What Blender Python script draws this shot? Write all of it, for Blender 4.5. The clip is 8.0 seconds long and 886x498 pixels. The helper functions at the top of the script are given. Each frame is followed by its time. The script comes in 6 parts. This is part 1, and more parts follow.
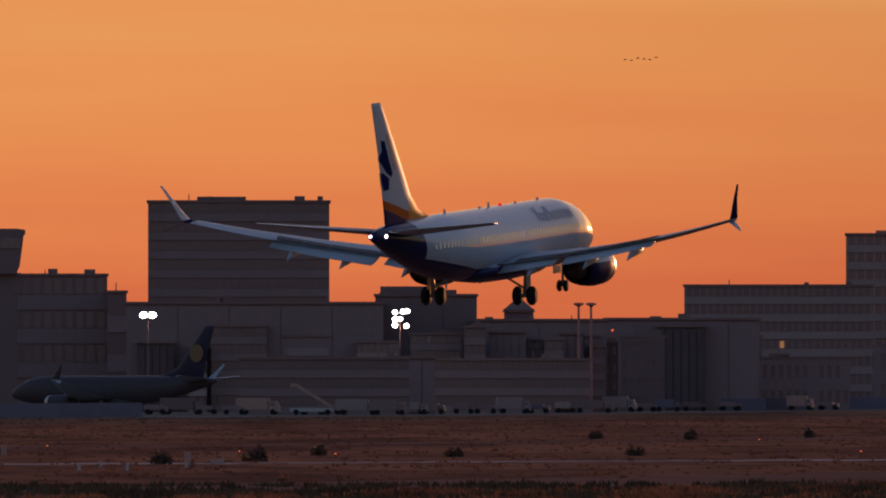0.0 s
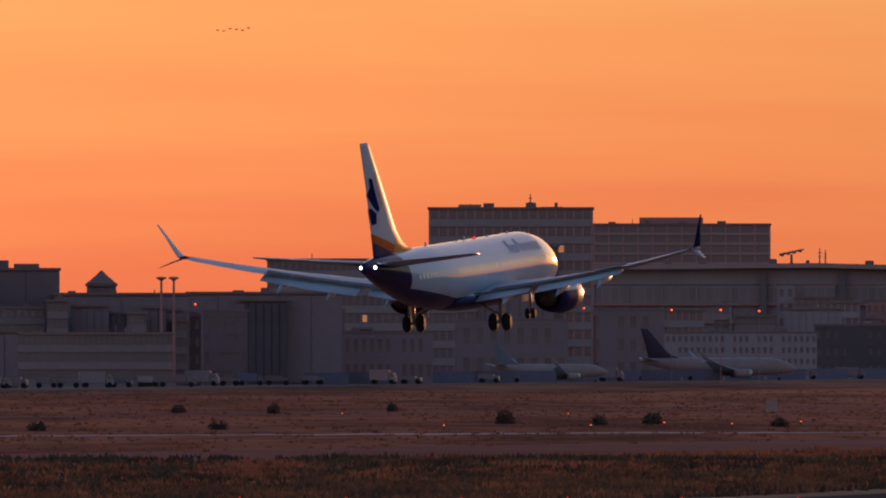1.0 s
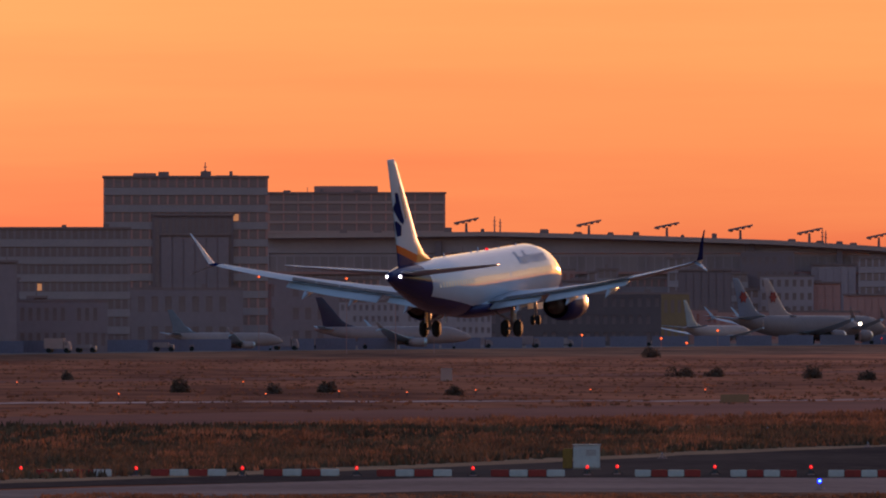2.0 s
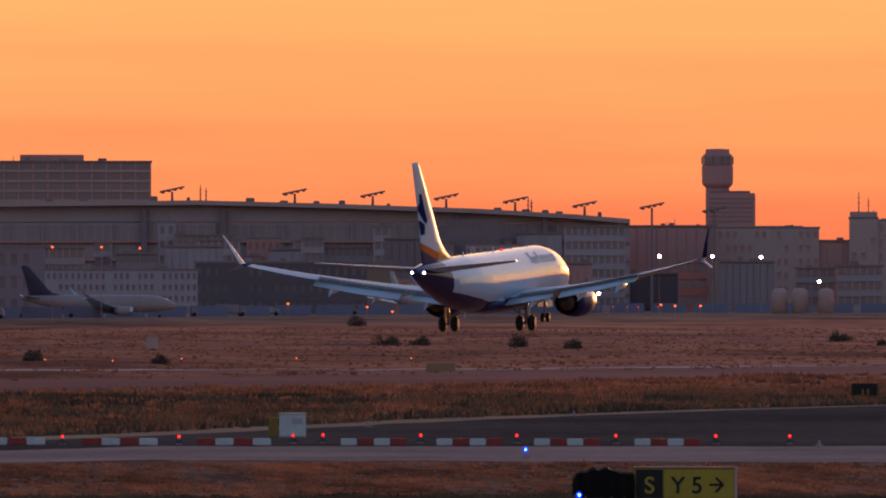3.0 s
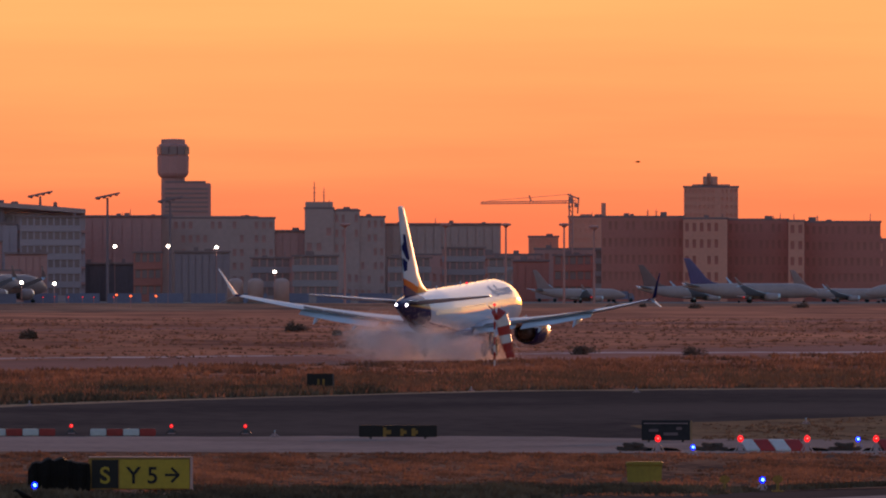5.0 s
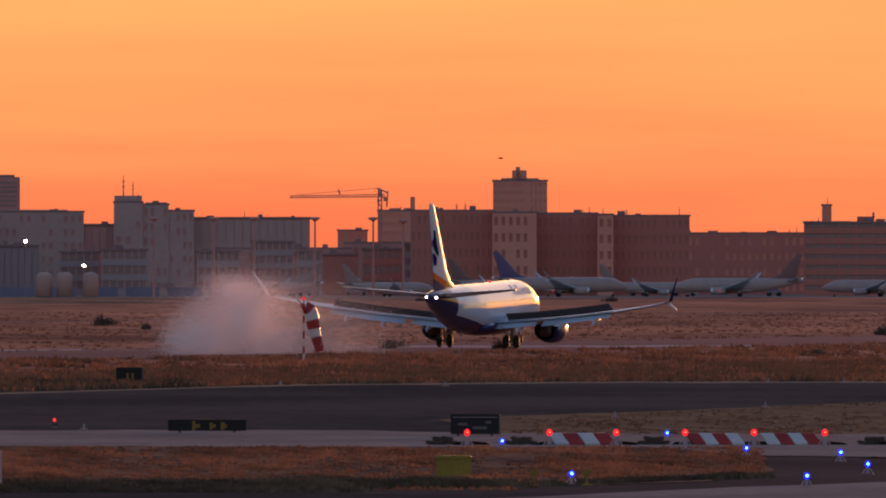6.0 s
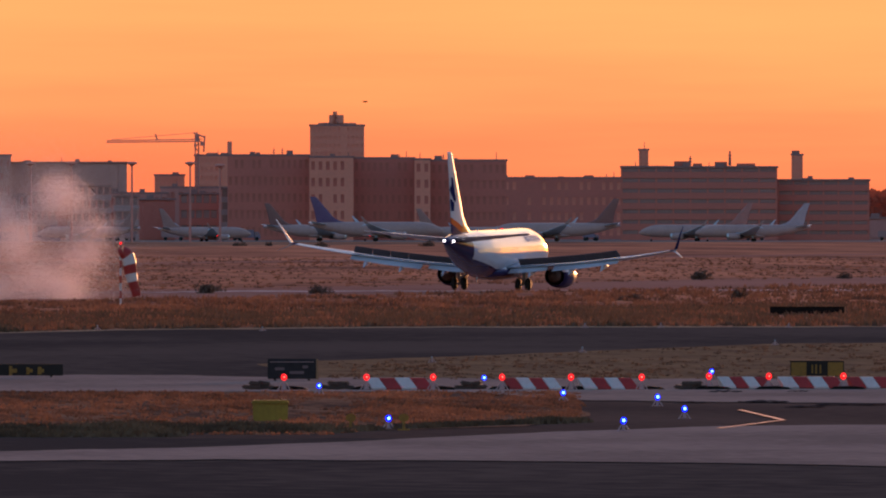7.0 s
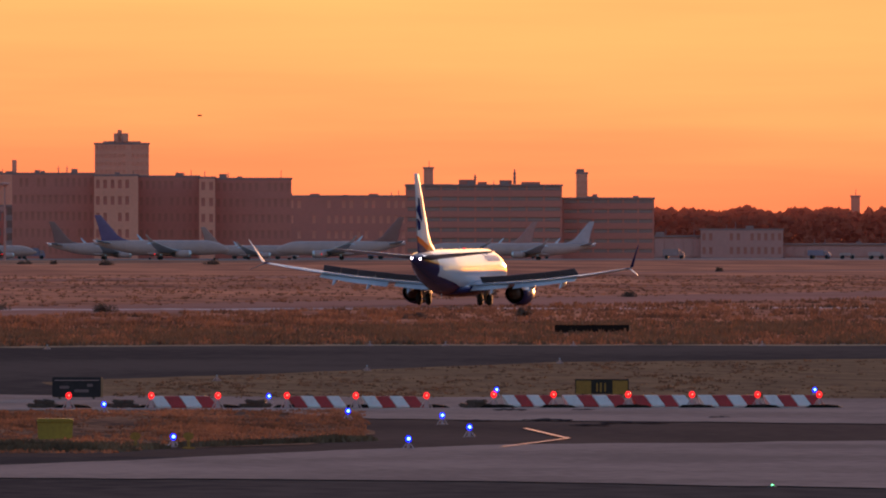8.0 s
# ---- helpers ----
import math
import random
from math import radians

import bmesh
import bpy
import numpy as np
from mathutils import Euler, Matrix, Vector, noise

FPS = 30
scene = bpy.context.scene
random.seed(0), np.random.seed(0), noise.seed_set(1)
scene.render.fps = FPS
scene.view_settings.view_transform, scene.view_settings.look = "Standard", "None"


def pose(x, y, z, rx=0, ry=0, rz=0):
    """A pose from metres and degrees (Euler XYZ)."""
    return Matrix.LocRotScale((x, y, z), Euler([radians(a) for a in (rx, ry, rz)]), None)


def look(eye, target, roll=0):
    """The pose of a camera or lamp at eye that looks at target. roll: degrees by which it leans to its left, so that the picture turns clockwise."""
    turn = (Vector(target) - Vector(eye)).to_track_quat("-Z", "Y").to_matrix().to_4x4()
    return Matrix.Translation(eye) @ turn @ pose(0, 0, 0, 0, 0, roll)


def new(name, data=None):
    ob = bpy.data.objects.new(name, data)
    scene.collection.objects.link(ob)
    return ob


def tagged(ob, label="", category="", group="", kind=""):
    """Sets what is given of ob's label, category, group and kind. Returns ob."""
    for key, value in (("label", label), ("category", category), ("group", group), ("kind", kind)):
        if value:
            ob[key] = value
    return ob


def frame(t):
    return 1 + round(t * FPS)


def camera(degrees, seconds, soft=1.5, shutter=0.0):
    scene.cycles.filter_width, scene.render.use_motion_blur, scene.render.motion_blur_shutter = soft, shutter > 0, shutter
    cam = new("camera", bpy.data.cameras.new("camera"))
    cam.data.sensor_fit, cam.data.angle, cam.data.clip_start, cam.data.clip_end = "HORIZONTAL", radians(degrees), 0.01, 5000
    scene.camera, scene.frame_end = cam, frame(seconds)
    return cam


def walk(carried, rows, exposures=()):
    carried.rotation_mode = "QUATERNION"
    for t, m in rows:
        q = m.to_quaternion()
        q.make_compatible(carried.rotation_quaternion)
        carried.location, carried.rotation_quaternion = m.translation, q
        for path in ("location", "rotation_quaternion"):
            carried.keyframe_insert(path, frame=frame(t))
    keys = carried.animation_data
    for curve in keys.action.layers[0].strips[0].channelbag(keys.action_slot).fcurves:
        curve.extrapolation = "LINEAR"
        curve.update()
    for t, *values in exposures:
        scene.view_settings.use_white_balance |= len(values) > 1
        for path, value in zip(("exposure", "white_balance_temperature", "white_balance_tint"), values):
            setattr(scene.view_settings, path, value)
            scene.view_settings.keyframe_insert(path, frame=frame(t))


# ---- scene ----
# Bearings and dips are counted in 1/F of a radian: bearings to the right of +y, dips below the horizon.
F, H = 32000.0, 7.0
RUN, OFF = math.radians(18.81), 341.9        # the runway's course and its distance from the camera
cam = camera(2.8069, 8.0, soft=2.0)


def aim(c, v):
    return pose(0, 0, H, 90 + math.degrees((v - 441) / F), 0, -math.degrees(c / F))


PAN = [(0, 0, 656.9), (0.2, 135, 643.5), (0.5, 371.2, 630.1), (0.8, 597.3, 616.5), (1.0, 738.4, 610.9), (1.2, 869.5, 604.0), (1.5, 1050.5, 587.6),
       (1.7, 1161.2, 573.9), (2.25, 1448, 541), (2.8, 1732.9, 511.5), (3.0, 1834.3, 499.8), (3.2, 1936, 496.5), (3.5, 2094.5, 496.6),
       (3.8, 2257.9, 490.5), (4.0, 2358.2, 482.2), (4.2, 2458.8, 465.5), (4.5, 2596.5, 462.3), (4.75, 2699, 470), (5.0, 2797.7, 482.3),
       (5.2, 2867, 491.6), (5.75, 3047, 487), (6.3, 3231.5, 443.3), (6.5, 3294.5, 422.4), (6.75, 3375, 393), (7.0, 3459.4, 373.5),
       (7.25, 3552, 371), (7.5, 3647, 378.2), (7.75, 3745, 391), (8.0, 3840.3, 406)]
walk(cam, [(t, aim(c, v)) for t, c, v in PAN],
     exposures=[(0, 0.57, 6250, 27), (0.5, 0.84, 6100, 27), (1.0, 1.03, 6100, 27), (1.5, 1.13, 6100, 27), (3.0, 1.52, 6100, 27), (4.5, 1.60, 6100, 27), (5.2, 1.59, 6100, 27), (6.5, 1.50, 6350, 27), (7.0, 1.75, 6150, 26), (7.5, 1.95, 6100, 25), (8.0, 1.91, 6400, 27)])

# ---- light ----
SUN_AZ, SUN_EL = math.radians(18.4), math.radians(3.0)
world = bpy.data.worlds.new("world")
scene.world = world
world.use_nodes = True
wn = world.node_tree
sky = wn.nodes.new("ShaderNodeTexSky")
sky.sky_type, sky.sun_disc = "NISHITA", False
sky.sun_elevation, sky.sun_rotation = SUN_EL, SUN_AZ
sky.air_density, sky.dust_density, sky.ozone_density = 1.25, 1.75, 2.6
wn.links.new(sky.outputs[0], wn.nodes["Background"].inputs[0])
wn.nodes["Background"].inputs[1].default_value = 0.15
sun = new("sun", bpy.data.lights.new("sun", "SUN"))
sun.data.energy, sun.data.angle, sun.data.color = 1.7, math.radians(0.6), (1.0, 0.42, 0.15)
sun.matrix_basis = look((0, 0, 0), (-math.sin(SUN_AZ) * math.cos(SUN_EL), -math.cos(SUN_AZ) * math.cos(SUN_EL), -math.sin(SUN_EL)))


# ---- materials ----
def lin(c):
    return tuple((x / 12.92 if x <= 0.04045 else ((x + 0.055) / 1.055) ** 2.4) for x in c) + (1.0,)


def mat(name, a, b=None, rough=0.7, metal=0.0, scale=1.0, fine=8.0, bump=0.0, stretch=(1, 1, 1), vary=0.0, spec=0.4, world_space=False, low=0.36, high=0.68, thin=0.0):
    """Base colour wandering between a and b at two scales, with relief."""
    m = bpy.data.materials.new(name)
    m.use_nodes = True
    n, l = m.node_tree.nodes, m.node_tree.links
    p = n["Principled BSDF"]
    p.inputs["Roughness"].default_value, p.inputs["Metallic"].default_value = rough, metal
    p.inputs["Specular IOR Level"].default_value = spec
    b = b or tuple(x * 0.82 for x in a)
    tc = n.new("ShaderNodeTexCoord")
    mp = n.new("ShaderNodeMapping")
    mp.inputs["Scale"].default_value = stretch
    if world_space:
        geo = n.new("ShaderNodeNewGeometry")
        l.new(geo.outputs["Position"], mp.inputs[0])
    else:
        l.new(tc.outputs["Object"], mp.inputs[0])
    n1, n2 = n.new("ShaderNodeTexNoise"), n.new("ShaderNodeTexNoise")
    n1.inputs["Scale"].default_value, n2.inputs["Scale"].default_value = scale, scale * fine
    l.new(mp.outputs[0], n1.inputs["Vector"])
    l.new(mp.outputs[0], n2.inputs["Vector"])
    n1.inputs["Detail"].default_value, n2.inputs["Detail"].default_value = 6, 4
    add = n.new("ShaderNodeMath")
    add.operation = "MULTIPLY_ADD"
    add.inputs[1].default_value, add.inputs[2].default_value = 0.45, 0.0
    l.new(n2.outputs[0], add.inputs[0])
    mix2 = n.new("ShaderNodeMath")
    mix2.operation = "MULTIPLY_ADD"
    mix2.inputs[1].default_value = 0.6
    l.new(n1.outputs[0], mix2.inputs[0])
    l.new(add.outputs[0], mix2.inputs[2])
    fac = mix2.outputs[0]
    if vary:
        oi = n.new("ShaderNodeObjectInfo")
        va = n.new("ShaderNodeMath")
        va.operation = "MULTIPLY_ADD"
        va.inputs[1].default_value = vary
        l.new(oi.outputs["Random"], va.inputs[0])
        l.new(fac, va.inputs[2])
        fac = va.outputs[0]
    rmp = n.new("ShaderNodeValToRGB")
    rmp.color_ramp.elements[0].position, rmp.color_ramp.elements[1].position = low, high
    rmp.color_ramp.elements[0].color, rmp.color_ramp.elements[1].color = (*b, 1), (*a, 1)
    l.new(fac, rmp.inputs[0])
    l.new(rmp.outputs[0], p.inputs["Base Color"])
    if thin:
        tr, ms = n.new("ShaderNodeBsdfTranslucent"), n.new("ShaderNodeMixShader")
        ms.inputs[0].default_value = thin
        l.new(rmp.outputs[0], tr.inputs[0])
        l.new(p.outputs[0], ms.inputs[1])
        l.new(tr.outputs[0], ms.inputs[2])
        l.new(ms.outputs[0], n["Material Output"].inputs[0])
    if bump:
        bp = n.new("ShaderNodeBump")
        bp.inputs["Strength"].default_value, bp.inputs["Distance"].default_value = bump, 0.05
        l.new(n2.outputs[0], bp.inputs["Height"])
        l.new(bp.outputs[0], p.inputs["Normal"])
    return m


def glow(name, c, strength):
    m = bpy.data.materials.new(name)
    m.use_nodes = True
    p = m.node_tree.nodes["Principled BSDF"]
    p.inputs["Base Color"].default_value = (*c, 1)
    p.inputs["Emission Color"].default_value, p.inputs["Emission Strength"].default_value = (*c, 1), strength
    return m


def sky_material():
    """Evening sky: warmer and paler with height, with flat streaks of thin cloud."""
    m = bpy.data.materials.new("evening_sky")
    m.use_nodes = True
    n, l = m.node_tree.nodes, m.node_tree.links
    for x in list(n):
        n.remove(x)
    out, em = n.new("ShaderNodeOutputMaterial"), n.new("ShaderNodeEmission")
    tc = n.new("ShaderNodeTexCoord")
    sep = n.new("ShaderNodeSeparateXYZ")
    l.new(tc.outputs["Object"], sep.inputs[0])
    mr = n.new("ShaderNodeMapRange")
    mr.inputs[1].default_value, mr.inputs[2].default_value = 0, 120
    l.new(sep.outputs[2], mr.inputs[0])
    mp = n.new("ShaderNodeMapping")
    mp.inputs["Scale"].default_value = (0.0035, 0.0035, 0.05)
    mp.inputs["Rotation"].default_value = (0, 0.05, 0)
    l.new(tc.outputs["Object"], mp.inputs[0])
    nz = n.new("ShaderNodeTexNoise")
    nz.inputs["Scale"].default_value, nz.inputs["Detail"].default_value = 1.0, 5
    l.new(mp.outputs[0], nz.inputs[0])
    ad = n.new("ShaderNodeMath")
    ad.operation = "MULTIPLY_ADD"
    ad.inputs[1].default_value, ad.inputs[2].default_value = 0.62, -0.31
    l.new(nz.outputs[0], ad.inputs[0])
    s = n.new("ShaderNodeMath")
    s.operation = "ADD"
    l.new(mr.outputs[0], s.inputs[0])
    l.new(ad.outputs[0], s.inputs[1])
    r = n.new("ShaderNodeValToRGB")
    e = r.color_ramp.elements
    e[0].position, e[0].color = 0.0, lin((0.90, 0.435, 0.26))
    e[1].position, e[1].color = 1.0, lin((1.0, 0.705, 0.385))
    for pos, c in ((0.2, (0.94, 0.495, 0.285)), (0.4, (0.98, 0.575, 0.315)), (0.7, (1.0, 0.645, 0.345))):
        x = e.new(pos)
        x.color = lin(c)
    l.new(s.outputs[0], r.inputs[0])
    l.new(r.outputs[0], em.inputs[0])
    east = n.new("ShaderNodeMapRange")
    east.inputs[1].default_value, east.inputs[2].default_value, east.inputs[3].default_value, east.inputs[4].default_value = -30, 260, 0.525, 0.43
    l.new(sep.outputs[0], east.inputs[0])
    l.new(east.outputs[0], em.inputs[1])
    l.new(em.outputs[0], out.inputs[0])
    return m


def split_paint(name, base, masks, rough=0.3, spec=0.5):
    """Paint scheme: a base colour, then each mask (axis weights, limit, soft, colour) where weights . place exceeds the limit."""
    m = mat(name, base, tuple(x * 0.93 for x in base), rough, 0, 0.5, 9, spec=spec)
    n, l = m.node_tree.nodes, m.node_tree.links
    p = n["Principled BSDF"]
    src = p.inputs["Base Color"].links[0].from_socket
    tc = n["Texture Coordinate"]
    for wts, limit, curve, colour in masks:
        dot = n.new("ShaderNodeVectorMath")
        dot.operation = "DOT_PRODUCT"
        dot.inputs[1].default_value = wts
        l.new(tc.outputs["Object"], dot.inputs[0])
        val = dot.outputs["Value"]
        if curve:
            sep = n.new("ShaderNodeSeparateXYZ")
            l.new(tc.outputs["Object"], sep.inputs[0])
            sq = n.new("ShaderNodeMath")
            sq.operation = "SUBTRACT"
            sq.inputs[1].default_value = curve[1]
            l.new(sep.outputs[2], sq.inputs[0])
            s2 = n.new("ShaderNodeMath")
            s2.operation = "POWER"
            s2.inputs[1].default_value = 2
            l.new(sq.outputs[0], s2.inputs[0])
            s3 = n.new("ShaderNodeMath")
            s3.operation = "MULTIPLY_ADD"
            s3.inputs[1].default_value = curve[0]
            l.new(s2.outputs[0], s3.inputs[0])
            l.new(val, s3.inputs[2])
            val = s3.outputs[0]
        g = n.new("ShaderNodeMath")
        g.operation = "GREATER_THAN"
        g.inputs[1].default_value = limit
        l.new(val, g.inputs[0])
        mx = n.new("ShaderNodeMix")
        mx.data_type = "RGBA"
        l.new(g.outputs[0], mx.inputs["Factor"])
        l.new(src, mx.inputs["A"])
        mx.inputs["B"].default_value = (*colour, 1)
        src = mx.outputs["Result"]
    l.new(src, p.inputs["Base Color"])
    return m


NAVY, ORANGE, YELLOW = (0.024, 0.026, 0.105), (0.60, 0.11, 0.02), (0.72, 0.29, 0.07)
